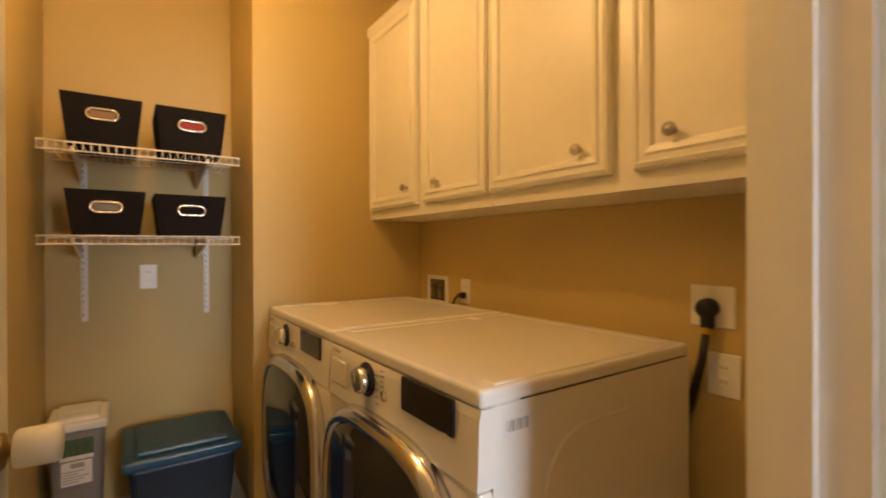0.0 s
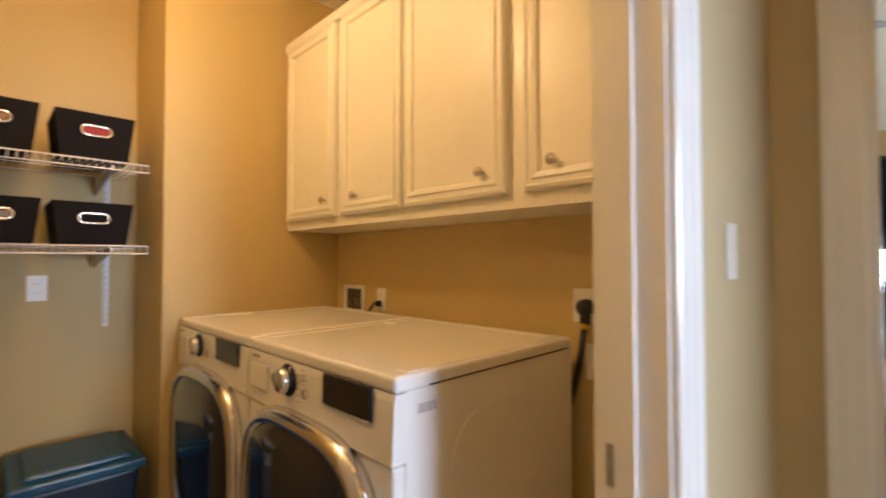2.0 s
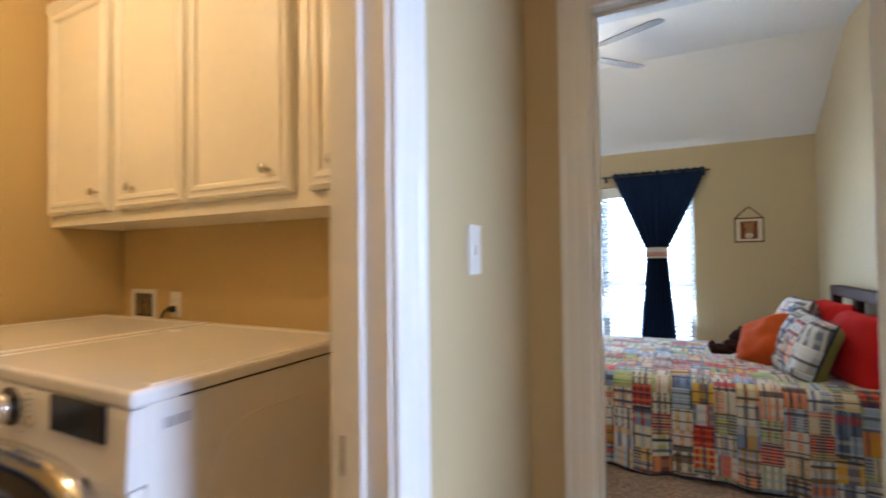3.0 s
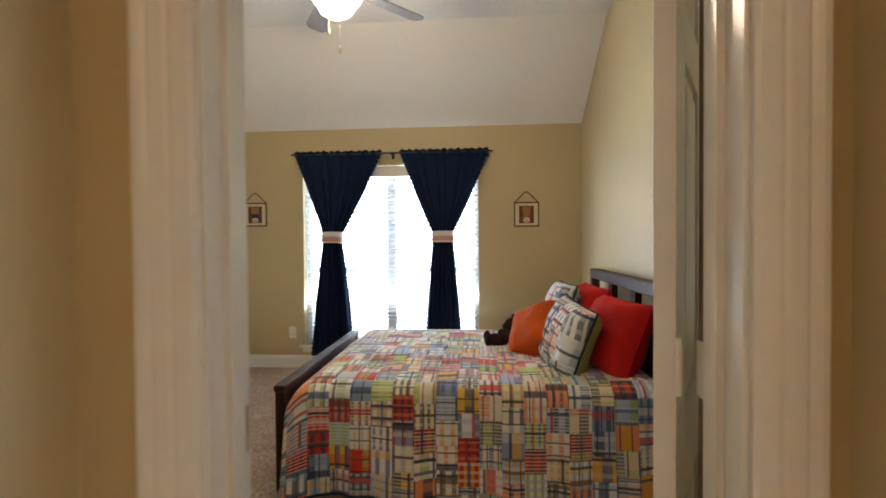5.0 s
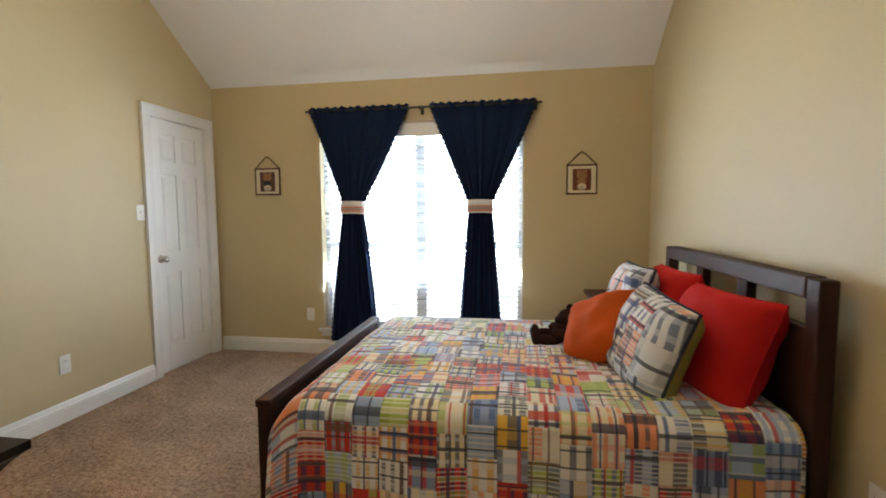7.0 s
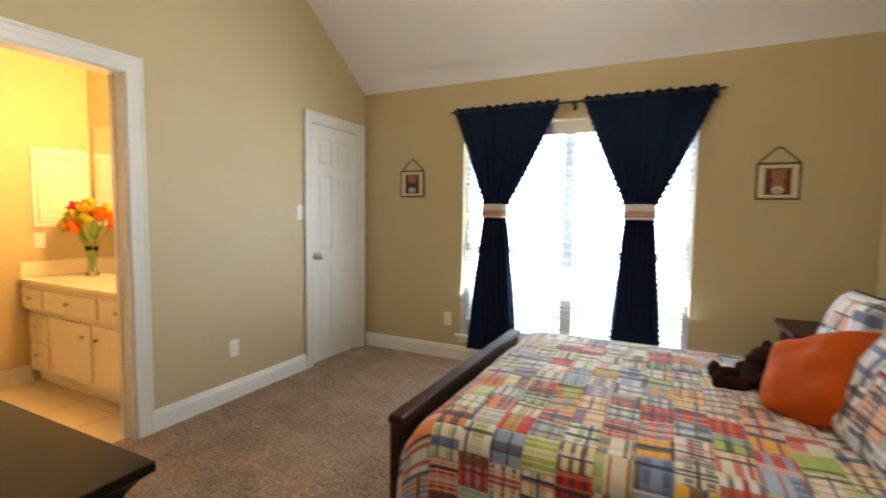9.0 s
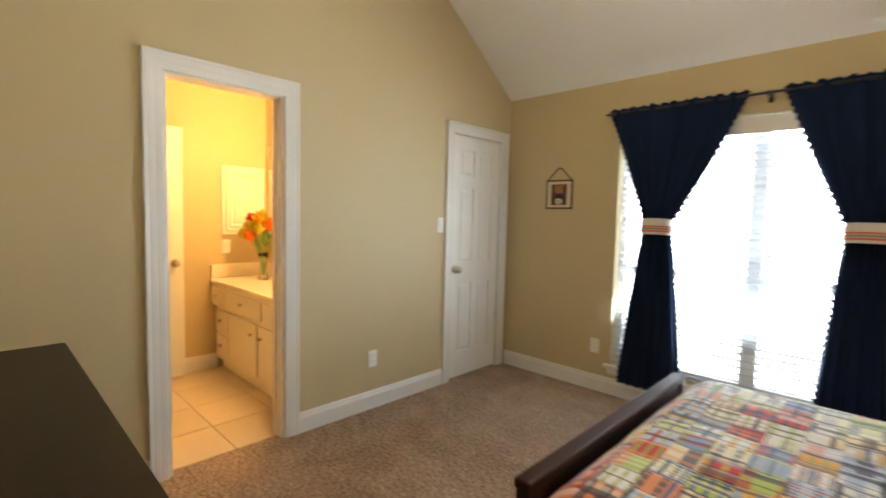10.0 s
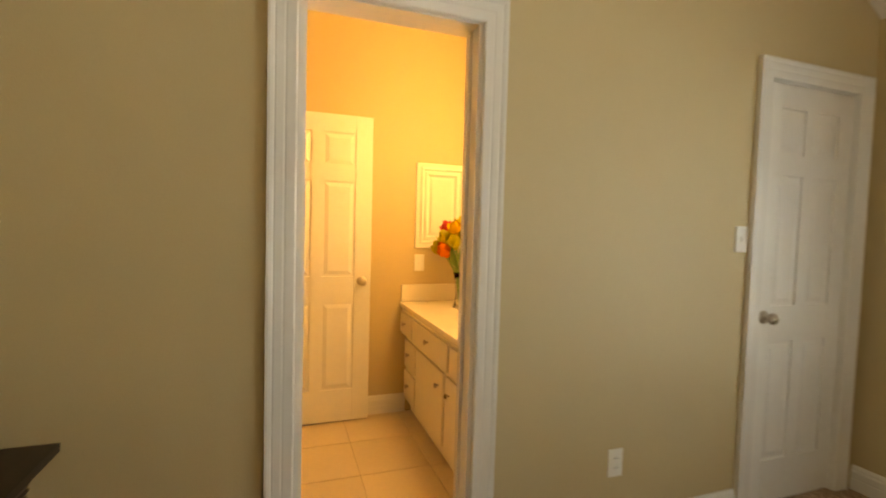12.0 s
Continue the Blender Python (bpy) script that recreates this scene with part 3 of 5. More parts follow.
# the shaded gap beside the door, put in as a dark brown strip
boxes("rabbet_shade_strip", mat("jamb_gap_shade", (0.16, 0.11, 0.07), 0.7, vary=0.2), (JX1 - 0.0195, JX1 - 0.0182, SY - 0.037, SY - 0.001, 0.0, DH + 0.02), parent=jb, label="dark brown strip painted as the shade between stop and door")
for hz in (0.26, 1.08, 1.81):
    boxes("hinge_leaf", PLATE, (JX1 - 0.022, JX1 - 0.0196, SY - 0.036, SY + 0.001, hz - 0.045, hz + 0.045), parent=jb, label="white painted hinge leaf")
d = panel_door("door_laundry", 0.87, 2.03, pose(2.055, -5.610, 0.008, 0, 0, 178.2), "white panelled laundry door standing open", [(-1, 0.81, 0.955, BRASS)])
bm = bmesh.new()
lathe(bm, [(0.0, 0.02), (0.030, 0.02), (0.034, 0.026), (0.035, 0.075), (0.031, 0.085), (0.0, 0.087)], pose(0.81, -0.0175, 0.955, 90, 0, 0), 18, cap=False)
part("knob_cover", bm, WHITEPL, d, "white plastic child-safety knob cover", smooth=True)
panel_door("door_bath", 0.70, 2.0, pose(-1.53, -2.985, 0.012, 0, 0, 90), "white six-panel door standing open in the bathroom", [(-1, 0.64, 0.93, NICKEL)])
# unseen leaf, added to cut the east daylight near the hall corner
panel_door("door_light_block", 0.75, 2.02, pose(3.44, -4.18, 0.008, 0, 0, -24), "unseen white six-panel door leaf added to shade the hall wall")


def strike(name, bs, label):
    return tagged(boxes(name, NICKEL, *bs), label, "strike plate")


strike("strike_plate", [(2.1, 2.13, LJ1 - 0.0205, LJ1 - 0.0182, 0.93, 1.0)], "satin metal strike plate on the laundry jamb")
strike("strike_plate", [(JX0 + 0.0182, JX0 + 0.0205, SY - 0.034, SY - 0.006, 0.93, 1.01)], "satin metal strike plate on the bedroom jamb")

# ---- plates and outlets ----


def wall_plate(name, m, label, rows, w=0.072, h=0.117, category="outlet"):
    """A cover plate in local xz, facing local -y; rows: outlet, switch or plug."""
    p = thing(name, label, category, m)
    bm = bmesh.new()
    box(bm, -w / 2, w / 2, -0.006, -0.0005, -h / 2, h / 2, bevel=0.0025)
    part("cover", bm, PLATE, p)
    if rows == "outlet":
        for z in (-0.02, 0.02):
            bm = bmesh.new()
            box(bm, -0.017, 0.017, -0.008, -0.006, z - 0.014, z + 0.014, bevel=0.001)
            o = part("socket", bm, PLATE, p)
            boxes("slot", DARKPL, (-0.008, -0.006, -0.0086, -0.0081, z - 0.003, z + 0.006), (0.006, 0.008, -0.0086, -0.0081, z - 0.003, z + 0.006), parent=o)
    elif rows == "switch":
        bm = bmesh.new()
        box(bm, -0.006, 0.006, -0.012, -0.0055, -0.012, 0.012, bevel=0.002)
        part("toggle", bm, PLATE, p)
    return p


wall_plate("wall_outlet", pose(0.905, -0.0, 0.36), "white duplex outlet on the window wall", "outlet")
wall_plate("wall_outlet", pose(0.0, -1.53, 0.355, 0, 0, 90), "white duplex outlet on the tan wall", "outlet")
wall_plate("wall_outlet", pose(RX, -2.435, 0.405, 0, 0, -90), "white duplex outlet beside the bed", "outlet")
wall_plate("light_switch", pose(0.0, -0.885, 1.295, 0, 0, 90), "white light switch beside the closet", "switch", category="light switch")
wall_plate("light_switch", pose(2.2, -4.375, 1.32, 0, 0, 90), "white light switch on the hall wall", "switch", category="light switch")
wall_plate("light_switch", pose(BFX, -1.925, 1.055, 0, 0, 90), "white switch plate above the vanity", "switch", category="light switch")
wall_plate("wall_outlet", pose(ABX, -5.297, 1.178, 0, 0, 90), "white outlet below the shelves", "outlet")
wall_plate("wall_outlet", pose(0.585, LWY, 1.105), "white outlet with a small plug above the washer", "outlet")
wall_plate("wall_outlet", pose(1.745, LWY, 0.965), "white double-width outlet under the dryer plug", "outlet", 0.085, 0.118)
p = wall_plate("dryer_outlet", pose(1.715, LWY, 1.15), "white dryer outlet plate with a black plug", "plug", 0.118, 0.115)
bm = bmesh.new()
lathe(bm, [(0.0, 0.0), (0.026, 0.0), (0.028, 0.010), (0.026, 0.034), (0.020, 0.038), (0.0, 0.04)], pose(-0.005, -0.006, -0.004, 90, 0, 0), 18, cap=False)
box(bm, -0.021, 0.013, -0.038, -0.010, -0.062, 0.0, bevel=0.008)
part("plug", bm, RUBBER, p, "round black dryer plug", smooth=True)
bm = bmesh.new()
tube(bm, [(-0.004, -0.028, -0.058), (-0.005, -0.03, -0.075)], 0.0135, 10)
part("ring", bm, mat("yellow_band", (0.5, 0.33, 0.03), 0.5), p, "yellow strain-relief band")
bm = bmesh.new()
tube(bm, [(-0.005, -0.03, -0.074), (-0.016, -0.034, -0.16), (-0.042, -0.036, -0.27), (-0.080, -0.036, -0.40), (-0.11, -0.036, -0.58), (-0.12, -0.036, -0.85), (-0.12, -0.036, -1.10)], 0.0115, 10)
part("cord", bm, RUBBER, p, "thick black power cord", smooth=True)
bm = bmesh.new()
wb = thing("water_box", "white recessed washer water box in the wall", "water box", pose(0.345, LWY, 1.095))
for b in ((-0.095, 0.095, -0.008, 0.0, 0.055, 0.075), (-0.095, 0.095, -0.008, 0.0, -0.075, -0.055), (-0.095, -0.07, -0.008, 0.0, -0.055, 0.055), (0.07, 0.095, -0.008, 0.0, -0.055, 0.055)):
    box(bm, *b, bevel=0.002)
part("frame", bm, PLATE, wb)
# flat plate, its dark colour gives the shade of the hollow
boxes("recess", mat("recess_shade", (0.10, 0.08, 0.05), 0.7), (-0.07, 0.07, -0.002, 0.0, -0.055, 0.055), parent=wb)
for vx in (-0.03, 0.03):
    bm = bmesh.new()
    tube(bm, [(vx, -0.004, -0.04), (vx, -0.012, 0.0), (vx, -0.008, 0.03)], 0.01, 8)
    part("valve", bm, BRASS, wb)
bm = bmesh.new()
tube(bm, [(0.585, LWY - 0.012, 1.087), (0.56, LWY - 0.03, 1.085), (0.53, LWY - 0.03, 1.06), (0.50, LWY - 0.025, 1.02), (0.47, LWY - 0.02, 0.95)], 0.006, 8)
box(bm, 0.572, 0.598, LWY - 0.035, LWY - 0.0092, 1.072, 1.1, bevel=0.004)
tagged(part("washer_cord", bm, RUBBER, smooth=True), "thin black cord plugged in behind the washer", "power cord")

# ---- window ----
win = structure(thing("window_1", "", ""), "tall white double window with two sashes", "window")
VINYL = mat("window_vinyl_white", (0.80, 0.80, 0.80), 0.35, vary=0.02)
FY0, FY1 = 0.085, 0.135
WM = (WX0 + WX1) / 2
boxes("window_frame", VINYL, (WX0, WX0 + 0.045, FY0, FY1, WZ0, WZ1), (WX1 - 0.045, WX1, FY0, FY1, WZ0, WZ1), (WX0 + 0.045, WX1 - 0.045, FY0, FY1, WZ0, WZ0 + 0.05),
      (WX0 + 0.045, WX1 - 0.045, FY0, FY1, WZ1 - 0.045, WZ1), (WM - 0.045, WM + 0.045, FY0, FY1, WZ0 + 0.05, WZ1 - 0.045), parent=win)
for x0, x1 in ((WX0 + 0.045, WM - 0.045), (WM + 0.045, WX1 - 0.045)):
    boxes("meeting_rail", VINYL, (x0, x1, FY0 + 0.005, FY1 - 0.005, 0.965, 1.01), parent=win)
    for z0, z1 in ((WZ0 + 0.05, 0.965), (1.01, WZ1 - 0.045)):
        g = boxes("pane", GLASS, (x0, x1, 0.112, 0.116, z0, z1), parent=win)
        g.visible_shadow = False
bm = bmesh.new()
box(bm, WX0 - 0.04, WX1 + 0.04, -0.045, -0.001, WZ0 - 0.03, WZ0, bevel=0.006)
box(bm, WX0 - 0.02, WX1 + 0.02, -0.014, -0.001, WZ0 - 0.075, WZ0 - 0.031)
part("window_sill", bm, TRIM, win, "white wooden stool and apron")

bl = thing("window_blind", "white horizontal slat blind, lowered and open", "window blind")
bm = bmesh.new()
box(bm, WX0 + 0.006, WX1 - 0.006, 0.012, 0.022, 1.935, 2.035, bevel=0.004)
box(bm, WX0 + 0.012, WX1 - 0.012, 0.024, 0.068, 1.985, 2.04)
part("valance", bm, PLATE, bl)
slat = None
SLATN = 36
for i in range(SLATN):
    z = 0.275 + i * (1.96 - 0.275) / SLATN
    if slat is None:
        bm = bmesh.new()
        prof = [(-0.024, -0.002), (-0.012, 0.0015), (0.0, 0.003), (0.012, 0.0015), (0.024, -0.002), (0.024, -0.0045), (0.0, 0.0005), (-0.024, -0.0045)]
        prism(bm, prof, WX0 + 0.012, WX1 - 0.012)
        slat = part("slat", bm, BLIND, bl, m=pose(0, 0.047, z, -22, 0, 0))
    else:
        o = new("slat", slat.data)
        o.matrix_basis = pose(0, 0.047, z, -22 + random.uniform(-1.5, 1.5), 0, 0)
        o.parent = bl
bm = bmesh.new()
for x in (WX0 + 0.15, WM - 0.25, WM + 0.25, WX1 - 0.15):
    box(bm, x - 0.001, x + 0.001, 0.021, 0.023, 0.27, 1.985)
part("ladder_cord", bm, BLIND, bl)
bm = bmesh.new()
box(bm, WX0 + 0.012, WX1 - 0.012, 0.03, 0.064, 0.246, 0.264, bevel=0.003)
part("bottom_rail", bm, BLIND, bl)

# ---- curtains ----
rod = thing("curtain_rod", "thin dark metal curtain rod with finials", "curtain rod")
bm = bmesh.new()
tube(bm, [(0.95, -0.085, 2.155), (2.96, -0.085, 2.155)], 0.009, 10)
part("bar", bm, RUBBER, rod, smooth=True)
for x in (1.0, 1.967, 2.91):
    bm = bmesh.new()
    box(bm, x - 0.01, x + 0.01, -0.085, -0.001, 2.138, 2.146)
    box(bm, x - 0.014, x + 0.014, -0.006, -0.001, 2.11, 2.17)
    lathe(bm, [(0.014, -0.008), (0.014, 0.008)], pose(x, -0.085, 2.155, 0, 90, 0), 12)
    part("bracket", bm, RUBBER, rod)


def curtain(label, top, tie, bot, seed):
    """A gathered panel: wide at the rod, drawn in by a tieback, flaring a little to the hem. Spans are (left, right)."""
    c = thing("curtain", label, "curtain", group="curtains at the window")
    rng = random.Random(seed)
    zt, zk, zb = 2.185, 1.335, 0.145
    nz, nu = 150, 84
    bm = bmesh.new()
    ph = [rng.uniform(0, 6.28) for _ in range(4)]
    grid = []
    for i in range(nz + 1):
        z = zt + (zb - zt) * i / nz
        if z > zk:
            f = (zt - z) / (zt - zk)
            e = f ** 1.12
            fl = f ** 0.9 if bot[0] < 1.6 else f ** 1.05
            l, r = top[0] + (tie[0] - top[0]) * fl, top[1] + (tie[1] - top[1]) * e
            g = f
        else:
            f = (zk - z) / (zk - zb)
            e = f ** 0.8
            l, r = tie[0] + (bot[0] - tie[0]) * e, tie[1] + (bot[1] - tie[1]) * e
            g = 1 - 0.35 * f
        scal = 0.0065 * math.sin(z * 2 * math.pi / 0.042)
        row = []
        for j in range(nu + 1):
            u = j / nu
            x = l + (r - l) * u + scal * ((u > 0.97) - (u < 0.03))
            fold = 0.55 * math.sin(2 * math.pi * 7 * u + ph[0] + 0.5 * math.sin(3 * z)) + 0.3 * math.sin(2 * math.pi * 11 * u + ph[1] + z) + 0.15 * math.sin(2 * math.pi * 19 * u + ph[2])
            amp = 0.012 + 0.020 * g
            y = -0.088 + amp * fold - 0.012 * (1 - abs(2 * u - 1)) * g
            zz = z
            if i < 5:
                zz = z + 0.007 * math.sin(2 * math.pi * 13 * u + ph[3]) + 0.004 * math.sin(2 * math.pi * 29 * u)
                y = -0.085 + (0.016 if 1 < i else 0.020) * fold
            row.append(bm.verts.new((x, y, zz)))
        grid.append(row)
    for a, b in zip(grid, grid[1:]):
        for j in range(nu):
            bm.faces.new((a[j], a[j + 1], b[j + 1], b[j]))
    o = part("panel", bm, NAVY, c, smooth=True)
    s = o.modifiers.new("thick", "SOLIDIFY")
    s.thickness = 0.003
    # tieback: a pale band with orange stripes
    cx, w = (tie[0] + tie[1]) / 2, (tie[1] - tie[0]) / 2 + 0.012

    def band(name, z0, z1, material, grow, parent, lab):
        bm = bmesh.new()
        rings = []
        for q in range(33):
            a = 2 * math.pi * q / 32
            dx, dy = math.copysign(abs(math.cos(a)) ** 0.6, math.cos(a)), math.copysign(abs(math.sin(a)) ** 0.6, math.sin(a))
            sag = -0.006 * (1 + math.cos(2 * a)) / 2
            rings.append([Vector((cx + (w + grow + k) * dx, -0.092 + (0.048 + grow + k) * dy, z + sag)) for k, z in ((0, z0), (0.003, z0), (0.003, z1), (0, z1))])
        sweep_rings(bm, rings[:-1], closed=True)
        return part(name, bm, material, parent, lab, smooth=False)
    tb = band("tieback", 1.275, 1.385, TIEWHITE, 0.0, c, "grey-white fabric tieback")
    band("stripe", 1.292, 1.304, TIEORANGE, 0.002, tb, "orange stripe")
    band("stripe", 1.308, 1.322, TIEGREY, 0.002, tb, "brown-grey stripe")
    band("stripe", 1.326, 1.336, TIEORANGE, 0.002, tb, "orange stripe")
    return c


TIEWHITE = mat("tieback_white", (0.62, 0.62, 0.62), 0.9, vary=0.06, grain=200)
TIEORANGE = mat("tieback_orange", (0.62, 0.14, 0.04), 0.9, vary=0.06, grain=200)
TIEGREY = mat("tieback_grey", (0.32, 0.26, 0.25), 0.9, vary=0.06, grain=200)
curtain("navy cotton curtain with a striped tieback", (0.965, 1.870), (1.272, 1.452), (1.125, 1.575), 3)
curtain("navy cotton curtain with a striped tieback", (2.035, 2.925), (2.372, 2.557), (2.275, 2.655), 8)

# ---- pictures ----


def picture(cx, cz, label, ball):
    p = thing("hanging_picture", label, "picture", pose(cx, -0.001, cz), group="pictures beside the window")
    boxes("frame", BROWNC, (-0.122, 0.122, -0.012, 0.0, 0.108, 0.122), (-0.122, 0.122, -0.012, 0.0, -0.122, -0.108), (-0.122, -0.110, -0.011, 0.0, -0.108, 0.108), (0.110, 0.122, -0.011, 0.0, -0.108, 0.108), parent=p)
    boxes("board", CREAM, (-0.110, 0.110, -0.008, -0.001, -0.108, 0.108), parent=p)
    bm = bmesh.new()
    box(bm, -0.072, 0.072, -0.0105, -0.008, -0.088, 0.085)
    art = part("print", bm, mat("print_brown_blue" if ball else "print_brown_red", (0.10, 0.05, 0.035) if ball else (0.16, 0.045, 0.02), 0.8, vary=0.35, grain=25, big=9), p, "printed picture in dark browns")
    for n, (x, z, rx, rz, mt) in enumerate(((0.0, 0.035, 0.042, 0.038, PIC_TAN), (-0.030, 0.068, 0.014, 0.014, PIC_TAN), (0.030, 0.068, 0.014, 0.014, PIC_TAN), (0.0, -0.02, 0.036, 0.03, PIC_DARK if ball else PIC_TAN), (0.0, -0.058, 0.034, 0.026, CREAM))):
        bm = bmesh.new()
        lathe(bm, [(0.0, 0.0), (1.0, 0.0), (1.0, 1.0), (0.0, 1.0)], pose(x, -0.0105 - 0.0003 * n, z, 90, 0, 0) @ Matrix.Diagonal((rx, rz, 0.0012, 1)), 20, cap=False)
        part("shape", bm, mt, art)
    bm = bmesh.new()
    for x, z in ((0.0, -0.055), (-0.018, -0.066), (0.018, -0.066), (0.0, -0.075)):
        box(bm, x - 0.006, x + 0.006, -0.0141, -0.0136, z - 0.004, z + 0.005)
    part("ball_patch", bm, PIC_DARK, art)
    bm = bmesh.new()
    tube(bm, [(-0.115, -0.006, 0.118), (-0.02, -0.008, 0.212), (0.0, -0.008, 0.222), (0.02, -0.008, 0.212), (0.115, -0.006, 0.118)], 0.005, 8)
    part("cord", bm, BROWNC, p)
    bm = bmesh.new()
    lathe(bm, [(0.0, -0.012), (0.006, -0.012), (0.006, 0.004), (0.0, 0.004)], pose(0, -0.004, 0.214, 90, 0, 0), 8, cap=False)
    part("nail", bm, BRASS, p)
    return p


PIC_TAN = mat("print_tan", (0.33, 0.16, 0.07), 0.8, vary=0.2, grain=60)
PIC_DARK = mat("print_dark", (0.03, 0.025, 0.04), 0.8, vary=0.2, grain=60)
picture(0.53, 1.570, "small framed print with a dark figure on a cord", True)
picture(3.285, 1.540, "small framed print with a tan figure and ball", False)

# ---- ceiling fan ----
FX, FYY = 2.0, -1.95
fan = thing("ceiling_fan", "ceiling fan with five dark blades and a lit bowl", "ceiling fan", pose(FX, FYY, -0.055))
bm = bmesh.new()
lathe(bm, [(0.0, 3.105), (0.065, 3.105), (0.068, 3.09), (0.05, 3.055), (0.018, 3.04), (0.013, 3.04), (0.013, 2.955), (0.0, 2.955)], None, 24, cap=False)
part("canopy", bm, NICKEL, fan, smooth=True)
bm = bmesh.new()
lathe(bm, [(0.0, 2.96), (0.03, 2.958), (0.085, 2.94), (0.125, 2.915), (0.13, 2.88), (0.115, 2.855), (0.09, 2.84), (0.085, 2.80), (0.10, 2.79), (0.10, 2.775), (0.0, 2.775)], None, 32, cap=False)
part("motor_housing", bm, NICKEL, fan, smooth=True)
bm = bmesh.new()
lathe(bm, [(0.09, 2.775), (0.145, 2.77), (0.15, 2.755), (0.125, 2.72), (0.11, 2.70), (0.09, 2.665), (0.05, 2.642), (0.0, 2.638)], None, 32, cap=False)
bowl = part("glass_bowl", bm, FROST, fan, "lit frosted glass bowl", smooth=True)
bowl.visible_shadow = False
for k in range(5):
    m = pose(0, 0, 2.83, 0, 0, -24 + 72 * k) @ pose(0, 0, 0, 12, 0, 0)
    bm = bmesh.new()
    pts = [(0.20, -0.052), (0.30, -0.060), (0.595, -0.072), (0.632, -0.050), (0.642, -0.030), (0.642, 0.030), (0.632, 0.050), (0.595, 0.072), (0.30, 0.060), (0.20, 0.052)]
    lo, hi = [bm.verts.new((x, y, -0.003)) for x, y in pts], [bm.verts.new((x, y, 0.003)) for x, y in pts]
    bm.faces.new(hi)
    bm.faces.new(list(reversed(lo)))
    for i in range(len(pts)):
        bm.faces.new((lo[i], lo[(i + 1) % len(pts)], hi[(i + 1) % len(pts)], hi[i]))
    bld = part("blade", bm, BLADE if k else (BLADE := mat("fan_blade_dark", (0.20, 0.20, 0.22), 0.35, vary=0.12, grain=30, coat=0.2)), fan, m=m)
    bm = bmesh.new()
    box(bm, 0.10, 0.24, -0.018, 0.018, -0.008, -0.0032, bevel=0.002)
    part("blade_iron", bm, NICKEL, bld)
for x, z0, z1 in ((0.03, 2.42, 2.66), (-0.035, 2.53, 2.66)):
    bm = bmesh.new()
    tube(bm, [(x, -0.03, z1), (x, -0.03, z0 + 0.03)], 0.0016, 6)
    lathe(bm, [(0.0, -0.02), (0.006, -0.015), (0.008, 0.0), (0.004, 0.02), (0.0, 0.024)], Matrix.Translation((x, -0.03, z0 + 0.015)), 10, cap=False)
    part("pull_chain", bm, BRASS, fan)

# ---- bed ----
bed = thing("bed", "dark espresso wooden bed with a slotted headboard", "bed")
HX0, HX1, HY0, HY1 = 3.705, 3.765, -2.31, -0.80
hb = boxes("headboard", ESPRESSO, (HX0 + 0.008, HX1 - 0.008, HY0 + 0.07, HY1 - 0.07, 0.30, 0.885), parent=bed, bevel=0.003)
for b in ((HX0, HX1, HY0, HY0 + 0.07, 0.0, 1.055), (HX0, HX1, HY1 - 0.07, HY1, 0.0, 1.055)):
    bm = bmesh.new()
    box(bm, *b, bevel=0.006)
    part("post", bm, ESPRESSO, hb)
bm = bmesh.new()
box(bm, HX0 - 0.004, HX1 + 0.004, HY0 + 0.069, HY1 - 0.069, 0.985, 1.06, bevel=0.008)
part("top_rail", bm, ESPRESSO, hb)
for k in (1, 2):
    y = HY0 + 0.07 + (HY1 - HY0 - 0.14) * k / 3
    bm = bmesh.new()
    box(bm, HX0 + 0.01, HX1 - 0.01, y - 0.045, y + 0.045, 0.884, 0.986, bevel=0.004)
    part("spacer", bm, ESPRESSO, hb)
fb = boxes("footboard", ESPRESSO, (1.765, 1.800, HY0 + 0.03, HY1 - 0.03, 0.10, 0.520), parent=bed, bevel=0.004)
bm = bmesh.new()
box(bm, 1.750, 1.815, HY0 + 0.015, HY1 - 0.015, 0.515, 0.550, bevel=0.008)
part("top_rail", bm, ESPRESSO, fb)
for y in (HY0 + 0.02, HY1 - 0.08):
    bm = bmesh.new()
    box(bm, 1.756, 1.809, y, y + 0.06, 0.0, 0.516, bevel=0.006)
    part("leg", bm, ESPRESSO, fb)
for y in (HY0 + 0.075, HY1 - 0.10):
    boxes("side_rail", ESPRESSO, (1.801, HX0 + 0.008, y, y + 0.025, 0.12, 0.30), parent=bed)
bm = bmesh.new()
box(bm, 1.87, 3.70, -2.22, -0.93, 0.20, 0.545, bevel=0.07, seg=3)
part("mattress", bm, mat("mattress_ticking", (0.6, 0.6, 0.6), 0.9), bed, "white mattress")
bm = bmesh.new()
box(bm, 1.80, 3.69, -2.27, -0.88, 0.035, 0.20, bevel=0.01)
part("bed_skirt", bm, NAVYTRIM, bed, "dark fabric bed skirt")
for x in (1.9, 3.4):
    for y in (-2.15, -1.05):
        boxes("bed_foot", ESPRESSO, (x, x + 0.06, y, y + 0.06, 0, 0.06), parent=bed)


